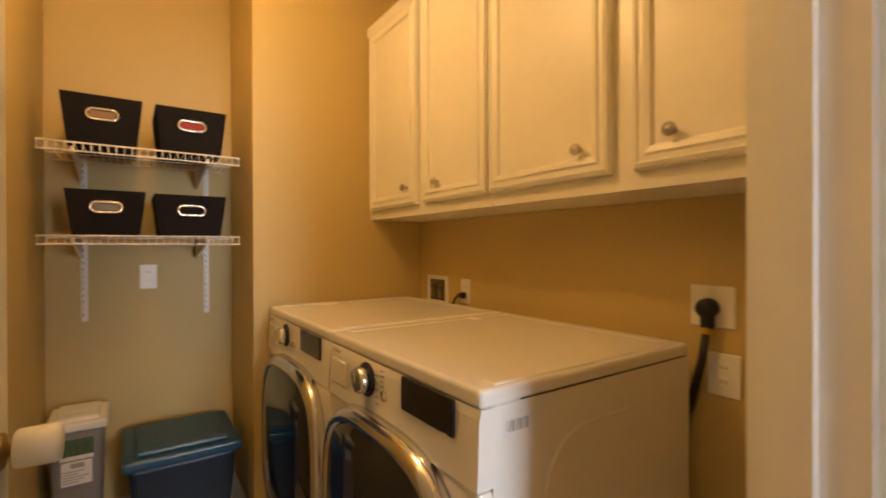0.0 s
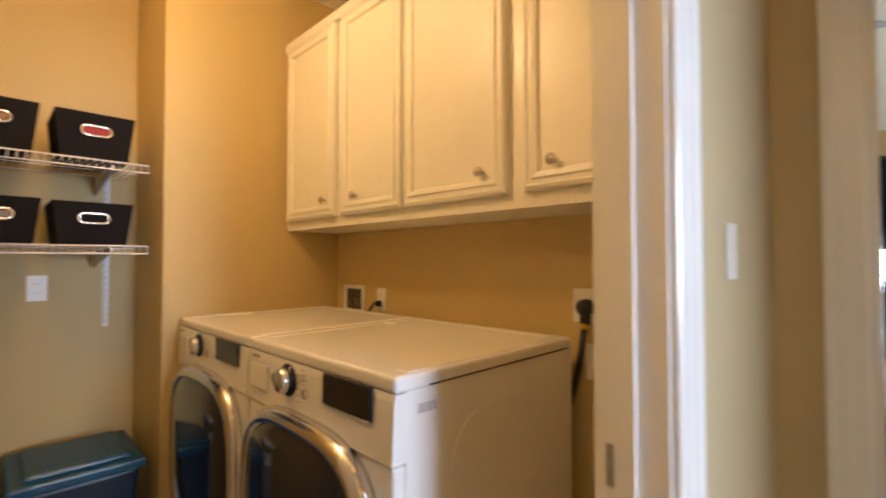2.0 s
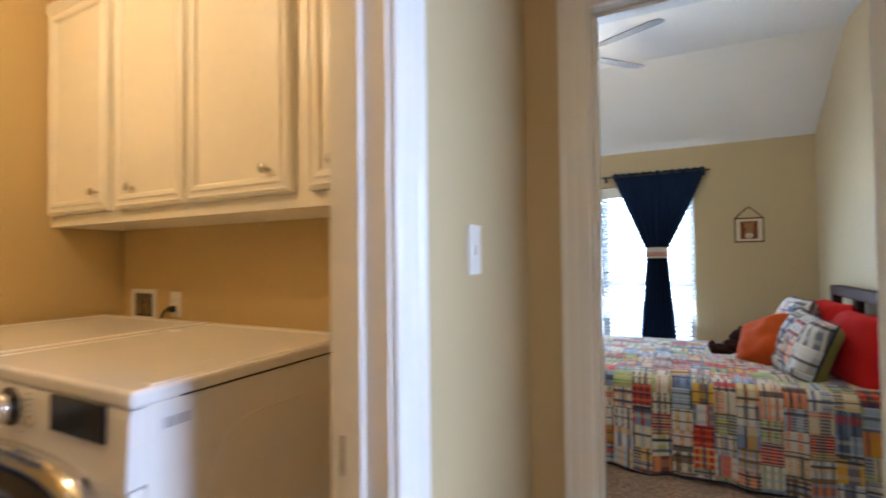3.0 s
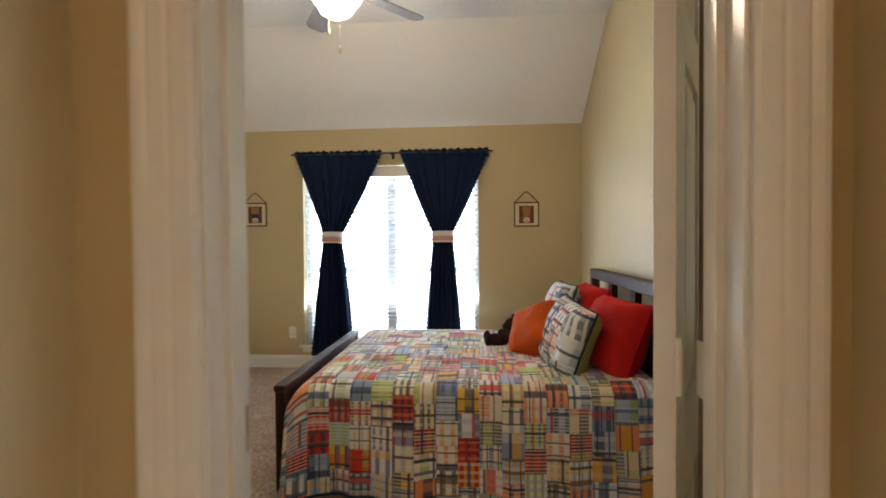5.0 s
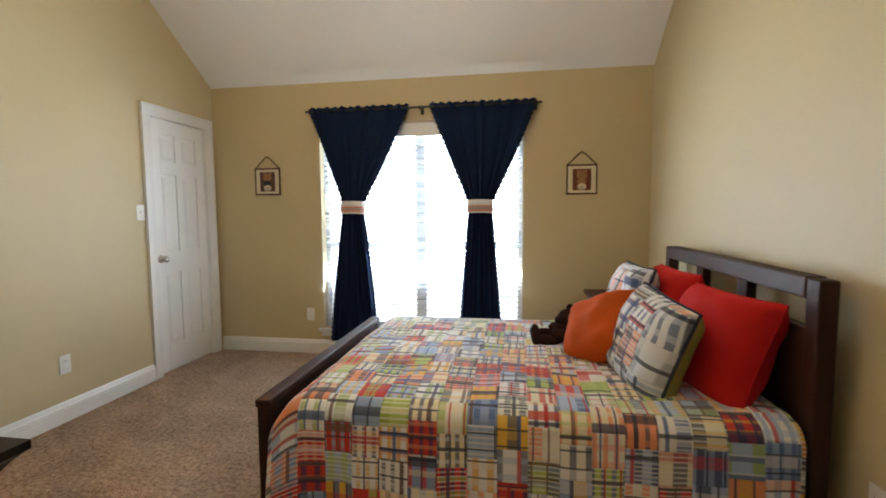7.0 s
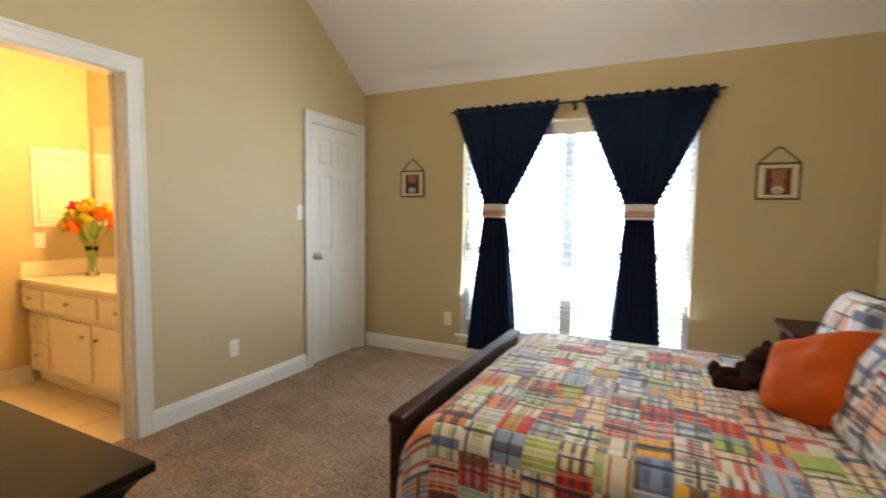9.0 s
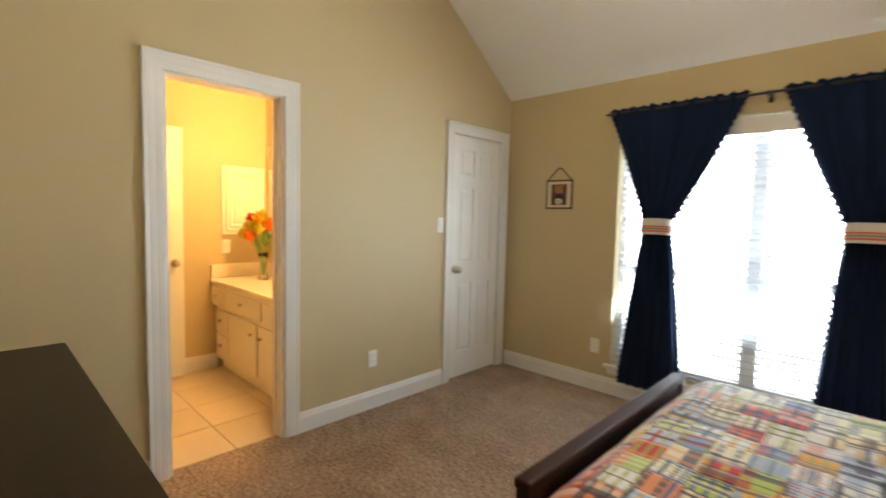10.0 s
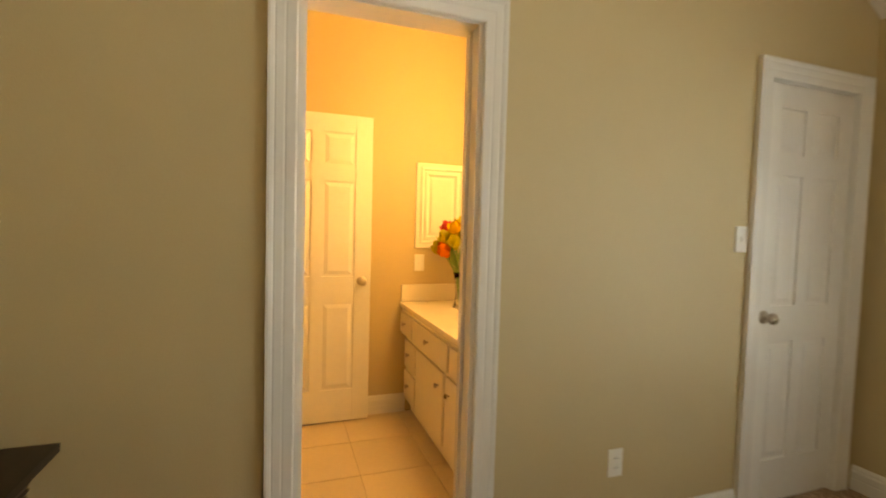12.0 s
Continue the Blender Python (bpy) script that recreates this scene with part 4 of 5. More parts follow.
def quilt():
    """The patchwork quilt: laid over the mattress, hanging at both sides, rounded down to the footboard."""
    bm = bmesh.new()
    uvl = bm.loops.layers.uv.new("UVMap")
    near, far, top = -2.325, -0.83, 0.575
    r, drop = 0.075, 0.49
    prof = []
    n = 20
    for i in range(n):
        prof.append((0.0, drop * (1 - i / n), "n"))
    for i in range(9):
        a = math.pi / 2 * i / 8
        prof.append((r - r * math.cos(a), r * math.sin(a), "c"))
    width = far - near
    for i in range(1, 60):
        prof.append((r + (width - 2 * r) * i / 60, r, "t"))
    for i in range(9):
        a = math.pi / 2 * i / 8
        prof.append((width - r + r * math.sin(a), r * math.cos(a), "c"))
    for i in range(1, n + 1):
        prof.append((width, -drop * i / n, "f"))
    prof = [(y, (r - z if k == "n" else z), k, (z if k == "n" else (-z if k == "f" else 0.0))) for y, z, k in prof]
    prof = [(y, (-d if k in "nf" else z), k, d) for y, z, k, d in prof]
    lens, s, last = [], 0.0, None
    for y, z, k, d in prof:
        if last:
            s += math.hypot(y - last[0], z - last[1])
        lens.append(s)
        last = (y, z)
    nx = 130
    grid = []
    for i in range(nx + 1):
        u = i / nx
        row = []
        for (y, z, k, d), s in zip(prof, lens):
            fr = max(0.0, d) / drop
            x0 = 1.820 - 0.02 * fr
            x = x0 + (3.685 - x0) * u
            sgn = -1 if k == "n" else 1
            wave = (0.020 * math.sin(x * 11.0 + 0.6) + 0.012 * math.sin(x * 23.0 + 2.0) + 0.006 * math.sin(x * 41)) * fr
            yy = near + y + (sgn * (0.025 * fr + wave) if k in "nf" else 0.0)
            zz = top - r + z
            foot = max(0.0, 1 - (x - 1.820) / 0.16)
            zz -= 0.12 * foot ** 2 * (1 - fr)
            if k in "nf":
                zz += 0.012 * fr * math.sin(x * 9 + 1.0)
            if k == "t":
                zz += 0.012 * noise.noise(Vector((x * 3.2, y * 3.2, 0.3))) + 0.006 * noise.noise(Vector((x * 11, y * 11, 2.3))) + 0.012 * math.sin(math.pi * y / width)
            row.append((bm.verts.new((x, yy, zz)), (x0 + (3.685 - x0) * u, s)))
        grid.append(row)
    for a, b in zip(grid, grid[1:]):
        for j in range(len(prof) - 1):
            q = (a[j], a[j + 1], b[j + 1], b[j])
            f = bm.faces.new([v for v, _ in q])
            for lp, (_, uv) in zip(f.loops, q):
                lp[uvl].uv = uv
    th = thing("quilt", "colourful patchwork madras plaid quilt spread over the bed", "quilt")
    hems = [[r[j][0].co.copy() for r in grid] for j in (0, len(prof) - 1)]
    o = part("cover", bm, QUILT, th, smooth=True)
    md = o.modifiers.new("thick", "SOLIDIFY")
    md.thickness, md.offset = 0.010, -1
    for h in hems:
        bm = bmesh.new()
        tube(bm, h, 0.008, 6)
        part("binding", bm, NAVYTRIM, th, "dark navy bound hem", smooth=True)
    return th


quilt()


def pillow(name, label, w, h, t, at, az, el, material, pinch=0.10, roll=0.0, border=None, back=None, soft=0.12):
    """A stuffed square cushion, its face turned az degrees from the foot towards the door side and el degrees upwards."""
    a, e = radians(az), radians(el)
    nrm = Vector((-math.cos(e) * math.cos(a), -math.cos(e) * math.sin(a), math.sin(e)))
    up = (Vector((0, 0, 1)) - nrm * nrm.z).normalized()
    side = up.cross(nrm)
    m = Matrix((side, up, nrm)).transposed().to_4x4()
    m.translation = at
    m = m @ pose(0, 0, 0, 0, 0, roll)
    th = thing(name, label, "pillow", m, group="pillows on the bed")
    n = 26

    def outline(u, v):
        x, y = u * w / 2, v * h / 2
        x *= 1 - pinch * (1 - v * v) ** 1.0 * abs(u)
        y *= 1 - pinch * (1 - u * u) ** 1.0 * abs(v)
        x *= math.sqrt(1 - soft * v * v)
        y *= math.sqrt(1 - soft * u * u)
        return x, y

    def half(sign, mt, nm, lab):
        bm = bmesh.new()
        uvl = bm.loops.layers.uv.new("UVMap")
        g = []
        for i in range(n + 1):
            row = []
            for j in range(n + 1):
                u, v = 2 * i / n - 1, 2 * j / n - 1
                x, y = outline(u, v)
                puff = ((1 - u ** 4) * (1 - v ** 4)) ** 0.55
                wr = 0.022 * noise.noise(Vector((u * 2.2 + w * 9, v * 2.2, sign + at[1] * 5))) * puff
                row.append((bm.verts.new((x, y, sign * (t / 2 * puff + 0.0015) + wr)), (x + 3 * at[1], y + 2 * at[0])))
            g.append(row)
        for p, q in zip(g, g[1:]):
            for j in range(n):
                qd = (p[j], p[j + 1], q[j + 1], q[j])
                f = bm.faces.new([z for z, _ in qd])
                for lp, (_, uv) in zip(f.loops, qd):
                    lp[uvl].uv = uv
        return part(nm, bm, mt, th, lab, smooth=True)
    half(1, material, "front", "")
    half(-1, back or material, "back", "olive plaid back" if back else "")
    bm = bmesh.new()
    pts = []
    for (u0, v0), (u1, v1) in (((-1, -1), (1, -1)), ((1, -1), (1, 1)), ((1, 1), (-1, 1)), ((-1, 1), (-1, -1))):
        for k in range(14):
            f = k / 14
            x, y = outline(u0 + (u1 - u0) * f, v0 + (v1 - v0) * f)
            pts.append((x, y, 0))
    pts.append(pts[0])
    tube(bm, pts, 0.007 if border else 0.004, 6)
    part("piping", bm, border or material, th, "navy piping" if border else "")
    return th


pillow("pillow", "bright red cotton pillow leaning on the headboard", 0.56, 0.44, 0.20, (3.570, -1.25, 0.765), 4, 20, RED)
pillow("pillow", "bright red cotton pillow leaning on the headboard", 0.56, 0.46, 0.22, (3.560, -1.93, 0.745), 12, 22, RED)
pillow("pillow", "pale madras plaid pillow with navy piping", 0.44, 0.44, 0.19, (3.395, -1.19, 0.775), 6, 18, MADRAS, border=NAVYTRIM)
pillow("pillow", "pale madras plaid pillow with an olive back", 0.45, 0.44, 0.20, (3.310, -1.935, 0.735), 14, 18, MADRAS, border=NAVYTRIM, back=OLIVE, roll=-8)
pillow("cushion", "burnt orange velvet cushion at the pillows' front", 0.41, 0.36, 0.22, (3.165, -1.65, 0.712), 22, 30, ORANGE, roll=28, soft=0.16, pinch=0.07)

bm = bmesh.new()
B0 = Matrix.Translation((2.965, -1.42, 0.572))
for x, y, z, rx, ry, rz in ((0.055, 0.02, 0.060, 0.062, 0.062, 0.066), (0.075, 0.02, 0.135, 0.056, 0.055, 0.052), (0.030, 0.022, 0.125, 0.026, 0.028, 0.022), (0.085, -0.033, 0.183, 0.021, 0.016, 0.021),
                            (0.090, 0.068, 0.183, 0.021, 0.016, 0.021), (-0.035, -0.055, 0.032, 0.070, 0.032, 0.031), (-0.040, 0.080, 0.032, 0.066, 0.032, 0.031), (-0.095, -0.062, 0.042, 0.026, 0.032, 0.040),
                            (-0.098, 0.088, 0.042, 0.026, 0.032, 0.040), (0.030, -0.058, 0.065, 0.052, 0.028, 0.028), (0.025, 0.085, 0.070, 0.050, 0.028, 0.028)):
    ellipsoid(bm, B0 @ Matrix.Translation((x, y, z)), rx, ry, rz, 3)
tagged(part("teddy_bear", bm, BEARFUR, smooth=True), "small dark brown plush bear sitting on the quilt", "stuffed toy")

# ---- nightstand ----
ns = thing("nightstand", "small dark wooden nightstand between bed and window", "nightstand")
bm = bmesh.new()
box(bm, 3.30, 3.80, -0.60, -0.10, 0.625, 0.655, bevel=0.006)
part("top", bm, ESPRESSO, ns)
boxes("body", ESPRESSO, (3.34, 3.79, -0.57, -0.13, 0.08, 0.625), parent=ns, bevel=0.003)
for z0, z1 in ((0.12, 0.33), (0.36, 0.58)):
    bm = bmesh.new()
    box(bm, 3.322, 3.34, -0.54, -0.16, z0, z1, bevel=0.004)
    dr = part("drawer", bm, ESPRESSO, ns)
    bm = bmesh.new()
    lathe(bm, [(0.0, 0.0), (0.006, 0.0), (0.006, 0.012), (0.014, 0.018), (0.010, 0.026), (0.0, 0.027)], pose(3.322, -0.35, (z0 + z1) / 2, 0, -90, 0), 12, cap=False)
    part("knob", bm, NICKEL, dr, smooth=True)
for x in (3.35, 3.74):
    for y in (-0.56, -0.18):
        boxes("leg", ESPRESSO, (x, x + 0.04, y, y + 0.04, 0, 0.08), parent=ns)

# ---- dresser ----
ds = thing("dresser", "black-brown wooden dresser with a moulded top edge", "dresser")
DX0, DX1, DY0, DY1, DZ = 0.46, 1.915, -3.775, -3.245, 0.88
COVE = ((0.0, 0.0), (0.0, -0.016), (0.006, -0.020), (0.018, -0.030), (0.030, -0.046), (0.036, -0.062), (0.034, -0.068), (0.038, -0.076), (0.036, -0.084), (0.044, -0.092), (0.048, -0.095))
bm = bmesh.new()
rings = [[Vector(((DX0 + o), DY0, DZ + z)), Vector((DX0 + o, DY1 - o, DZ + z)), Vector((DX1 - o, DY1 - o, DZ + z)), Vector((DX1 - o, DY0, DZ + z))] for o, z in COVE]
sweep_rings(bm, rings)
part("top", bm, BLACKWD, ds, "moulded top with a cove under its edge")
boxes("body", BLACKWD, (DX0 + 0.052, DX1 - 0.052, DY0 + 0.001, DY1 - 0.055, 0.07, DZ - 0.0955), parent=ds, bevel=0.004)
for col in range(2):
    for rowi in range(3):
        x0 = DX0 + 0.075 + col * 0.662
        z0 = 0.10 + rowi * 0.225
        bm = bmesh.new()
        box(bm, x0, x0 + 0.642, DY1 - 0.055, DY1 - 0.037, z0, z0 + 0.205, bevel=0.005)
        dr = part("drawer", bm, BLACKWD, ds)
        for kx in (0.15, 0.49):
            bm = bmesh.new()
            lathe(bm, [(0.0, 0.0), (0.006, 0.0), (0.006, 0.012), (0.015, 0.018), (0.011, 0.027), (0.0, 0.028)], pose(x0 + kx, DY1 - 0.037, z0 + 0.095, -90, 0, 0), 12, cap=False)
            part("knob", bm, NICKEL, dr, smooth=True)
for x in (DX0 + 0.06, DX1 - 0.12):
    for y in (DY0 + 0.01, DY1 - 0.12):
        bm = bmesh.new()
        box(bm, x, x + 0.06, y, y + 0.06, 0.0, 0.071, bevel=0.008)
        part("foot", bm, BLACKWD, ds)

# ---- laundry machines ----


def rounded(bm, cx, cz, w, h, y0, y1, power=3.4, seg=48, dome=0.0):
    """A squarish round disc in the xz plane between y0 and y1, domed towards -y."""
    def ring(k, y):
        out = []
        for i in range(seg):
            a = 2 * math.pi * i / seg
            c, s = math.cos(a), math.sin(a)
            r = (abs(c) ** power + abs(s) ** power) ** (-1 / power)
            out.append(Vector((cx + k * w / 2 * r * c, y, cz + k * h / 2 * r * s)))
        return out
    rr = [ring(1, y0), ring(1, y1)]
    if dome:
        for k, f in ((0.9, 0.35), (0.7, 0.7), (0.4, 0.93), (0.05, 1.0)):
            rr.append(ring(k, y1 - dome * f))
    sweep_rings(bm, rr)


def rounded_ring(bm, cx, cz, w, h, prof, power=3.4, seg=56):
    rings = []
    for i in range(seg):
        a = 2 * math.pi * i / seg
        c, s = math.cos(a), math.sin(a)
        r = (abs(c) ** power + abs(s) ** power) ** (-1 / power)
        rings.append([Vector((cx + (w / 2 + o) * r * c, y, cz + (h / 2 + o) * r * s)) for o, y in prof])
    sweep_rings(bm, rings, closed=True)


def machine(name, x0, x1, label, washer):
    yf, yb, zt = -4.855, -4.115, 1.058
    m = thing(name, label, name.replace("_", " "))
    w, cx = x1 - x0, (x0 + x1) / 2
    bm = bmesh.new()
    box(bm, x0, x1, yf + 0.035, yb, 0.03, zt - 0.0405, bevel=0.003)
    part("body", bm, ENAMEL, m)
    # top: a slab with a soft rim and a shallow field
    bm = bmesh.new()
    box(bm, x0 - 0.001, x1 + 0.001, yf + 0.004, yb, zt - 0.043, zt - 0.006, bevel=0.011, seg=4)
    for b in ((x0 + 0.014, x0 + 0.055, yf + 0.05, yb - 0.02, zt - 0.012, zt - 0.003), (x1 - 0.055, x1 - 0.014, yf + 0.05, yb - 0.02, zt - 0.012, zt - 0.003), (x0 + 0.056, x1 - 0.056, yb - 0.060, yb - 0.02, zt - 0.012, zt - 0.0034)):
        rb = bmesh.new()
        box(rb, *b, bevel=0.004)
        part("rim", rb, ENAMEL, m, smooth=False)
    part("top", bm, ENAMEL, m, smooth=False)
    # control panel, leaning back a little
    bm = bmesh.new()
    prism(bm, [(yf + 0.006, zt - 0.0435), (yf + 0.002, zt - 0.060), (yf - 0.004, 0.865), (yf + 0.036, 0.865), (yf + 0.036, zt - 0.0435)], x0 + 0.001, x1 - 0.001)
    cp = part("control_panel", bm, ENAMEL, m)
    py = yf - 0.004
    bm = bmesh.new()
    box(bm, x0 + w * 0.625, x0 + w * 0.90, py - 0.003, py + 0.006, 0.942, 1.018, bevel=0.002)
    part("display", bm, DARKPL, cp, "black display window")
    bm = bmesh.new()
    lathe(bm, [(0.0, 0.0), (0.044, 0.0), (0.046, 0.006), (0.042, 0.010), (0.0, 0.010)], pose(x0 + w * 0.37, py + 0.004, 0.966, 90, 0, 0), 28, cap=False)
    part("dial_ring", bm, DARKPL, cp, smooth=True)
    bm = bmesh.new()
    lathe(bm, [(0.0, 0.008), (0.036, 0.008), (0.034, 0.030), (0.029, 0.036), (0.0, 0.037)], pose(x0 + w * 0.37, py + 0.004, 0.966, 90, 0, 0), 28, cap=False)
    part("dial", bm, CHROME, cp, "silver program dial", smooth=True)
    for bx_, bz in ((0.50, 0.945), (0.25, 0.955)):
        bm = bmesh.new()
        lathe(bm, [(0.0, 0.0), (0.014, 0.0), (0.013, 0.006), (0.0, 0.007)], pose(x0 + w * bx_, py + 0.003, bz, 90, 0, 0), 16, cap=False)
        part("button", bm, CHROME, cp, smooth=True)
    bm = bmesh.new()
    for k in range(5):
        box(bm, x0 + w * 0.435, x0 + w * 0.435 + 0.018, py - 0.0006, py + 0.002, 0.915 + k * 0.018, 0.918 + k * 0.018)
        if k < 4:
            box(bm, x0 + w * 0.475, x0 + w * 0.475 + 0.015, py - 0.0006, py + 0.002, 0.965 + k * 0.013, 0.968 + k * 0.013)
    part("printed_marks", bm, MARKS, cp, "small grey program markings")
    bm = bmesh.new()
    box(bm, x0 + w * 0.04, x0 + w * 0.20, py - 0.004, py + 0.004, 0.905, 0.985, bevel=0.006)
    part("drawer_front", bm, ENAMEL, cp, "recessed detergent drawer front")
    boxes("badge", CHROME, (x0 + w * 0.05, x0 + w * 0.12, py - 0.001, py + 0.004, 1.0, 1.008), parent=cp)
    # lower front and the door
    bm = bmesh.new()
    box(bm, x0 + 0.001, x1 - 0.001, yf, yf + 0.036, 0.03, 0.861, bevel=0.008)
    part("front_panel", bm, ENAMEL, m)
    cz, dw, dh = 0.543, w * 0.90, 0.675
    bm = bmesh.new()
    rounded(bm, cx, cz, dw - 0.02, dh - 0.02, yf + 0.002, yf - 0.030, dome=0.045)
    dr = part("door", bm, DOORGL, m, "dark glass porthole door", smooth=True)
    bm = bmesh.new()
    rounded_ring(bm, cx, cz, dw, dh, [(-0.035, yf - 0.032), (-0.028, yf - 0.046), (-0.010, yf - 0.046), (0.006, yf - 0.030), (0.010, yf - 0.001), (-0.030, yf - 0.001)])
    part("door_ring", bm, CHROME, dr, "chrome door rim", smooth=True)
    for x in (x0 + 0.08, x1 - 0.08):
        for y in (yf + 0.10, yb - 0.10):
            bm = bmesh.new()
            lathe(bm, [(0.0, -0.006), (0.025, -0.006), (0.025, 0.02), (0.012, 0.022), (0.012, 0.034), (0.0, 0.034)], Matrix.Translation((x, y, 0)), 12, cap=False)
            part("foot", bm, RUBBER, m)
    return m


MARKS = mat("printed_grey", (0.35, 0.33, 0.30), 0.6, vary=0.05)
machine("washing_machine", 0.185, 0.938, "white front-loading washing machine with a dark round door", True)
dry = machine("clothes_dryer", 0.945, 1.688, "white front-loading clothes dryer with a dark round door", False)
boxes("seam", DARKPL, (1.6875, 1.6892, -4.75, -4.14, 1.0185, 1.022), parent=dry)
st = boxes("sticker", PAPER, (1.6882, 1.6892, -4.795, -4.715, 0.955, 0.992), parent=dry, label="small printed barcode sticker")
boxes("barcode", MARKS, *[(1.6892, 1.6898, -4.788 + k * 0.0065, -4.788 + k * 0.0065 + 0.0022 + 0.0012 * (k % 3), 0.962, 0.984) for k in range(9)], parent=st)
bm = bmesh.new()
tube(bm, [(1.6885, -4.68 + 0.13 - 0.13 * math.cos(a), 0.80 + 0.13 * math.sin(a)) for a in [math.pi / 2 * k / 8 for k in range(9)]] + [(1.6885, -4.40, 0.93)], 0.0025, 6)
part("pressed_rib", bm, ENAMEL, dry)

# ---- wall cabinets over the machines ----
CF, CZ0, CZ1 = -4.34, 1.457, 2.42


def wall_cabinet(x0, x1, doors, label):
    c = thing("wall_cabinet", label, "cabinet", group="cabinets over the machines")
    bm = bmesh.new()
    box(bm, x0, x1, CF, LWY - 0.001, CZ0, CZ1, bevel=0.002)
    part("body", bm, CABP, c)
    for dx0, dx1, kx in doors:
        z0, z1, y = CZ0 + 0.045, CZ1 - 0.03, CF
        bm = bmesh.new()
        box(bm, dx0, dx1, y - 0.020, y - 0.0005, z0, z1, bevel=0.002)
        d = part("door", bm, CABP, c)
        bm = bmesh.new()
        prof = ((0.004, 0.0), (0.004, 0.006), (0.014, 0.011), (0.020, 0.006), (0.030, 0.006), (0.036, 0.012), (0.050, 0.009), (0.056, 0.0))
        rings = []
        for sx, sz in ((0, 0), (1, 0), (1, 1), (0, 1)):
            rings.append([Vector((dx0 + o if not sx else dx1 - o, y - 0.020 - dd, z0 + o if not sz else z1 - o)) for o, dd in prof])
        sweep_rings(bm, rings, closed=True)
        part("moulding", bm, CABP, d, "applied double-bead moulding")
        bm = bmesh.new()
        lathe(bm, [(0.0, 0.0), (0.008, 0.0), (0.006, 0.004), (0.005, 0.012), (0.012, 0.017), (0.0165, 0.022), (0.014, 0.029), (0.0, 0.032)], pose(kx, y - 0.020, z0 + 0.078, 90, 0, 0), 18, cap=False)
        part("knob", bm, NICKEL, d, "round satin nickel knob", smooth=True)
    bm = bmesh.new()
    box(bm, x0, x1 - 0.0005, CF - 0.022, CF - 0.0005, CZ1 - 0.027, CZ1 + 0.02, bevel=0.006)
    part("cornice", bm, CABP, c)
    return c


wall_cabinet(PX + 0.001, 1.128, [(0.205, 0.657, 0.575), (0.706, 1.122, 0.820)], "cream-white wall cabinet with two moulded doors")
wall_cabinet(1.130, 2.078, [(1.136, 1.614, 1.520), (1.677, 2.060, 1.780)], "cream-white wall cabinet with two moulded doors")

# ---- alcove shelves, boxes, bins ----


def wire_shelf(z, label):
    s = thing("wire_shelf", label, "shelf", group="shelves in the alcove")
    y0, y1, x0, x1 = LLY + 0.03, AY - 0.050, ABX + 0.004, 0.14
    bm = bmesh.new()
    for x, zz in ((x1, z + 0.0), (x1, z - 0.032), (x0 + 0.01, z), ((x0 + x1) / 2, z - 0.005)):
        tube(bm, [(x, y0, zz), (x, y1, zz)], 0.0032, 6)
    part("rail", bm, WIRE, s)
    bm = bmesh.new()
    tube(bm, [(x0, 0, z + 0.001), (x1, 0, z + 0.001), (x1 + 0.001, 0, z - 0.032)], 0.0018, 5)
    n, first = 26, None
    for k in range(n + 1):
        m = Matrix.Translation((0, y0 + 0.004 + (y1 - y0 - 0.008) * k / n, 0))
        if first is None:
            first = part("cross_wire", bm, WIRE, s, m=m)
        else:
            o = new("cross_wire", first.data)
            o.parent, o.matrix_basis = s, m
    for y in (y0 + 0.10, y1 - 0.12):
        bm = bmesh.new()
        vs = [(x0, z - 0.008), (x1 - 0.04, z - 0.008), (x1 - 0.04, z - 0.022), (x0 + 0.02, z - 0.095), (x0, z - 0.095)]
        a = [bm.verts.new((x, y - 0.004, q)) for x, q in vs]
        b = [bm.verts.new((x, y + 0.004, q)) for x, q in vs]
        for i in range(5):
            bm.faces.new((a[i], a[(i + 1) % 5], b[(i + 1) % 5], b[i]))
        bm.faces.new(a)
        bm.faces.new(list(reversed(b)))
        part("bracket", bm, WIRE, s)
    return s


wire_shelf(1.715, "white coated wire shelf holding two black boxes")
wire_shelf(1.365, "white coated wire shelf holding two black boxes")
for y in (LLY + 0.14, AY - 0.124):
    bm = bmesh.new()
    box(bm, ABX + 0.0005, ABX + 0.004, y - 0.012, y + 0.012, 0.98, 1.86)
    sp = thing("shelf_standard", "white slotted shelf standard on the wall", "shelf rail", group="shelf standards")
    part("strip", bm, WIRE, sp)
    boxes("slot", DARKPL, *[(ABX + 0.004, ABX + 0.0044, y - 0.006, y - 0.003, 1.0 + k * 0.03, 1.018 + k * 0.03) for k in range(28)], parent=sp)


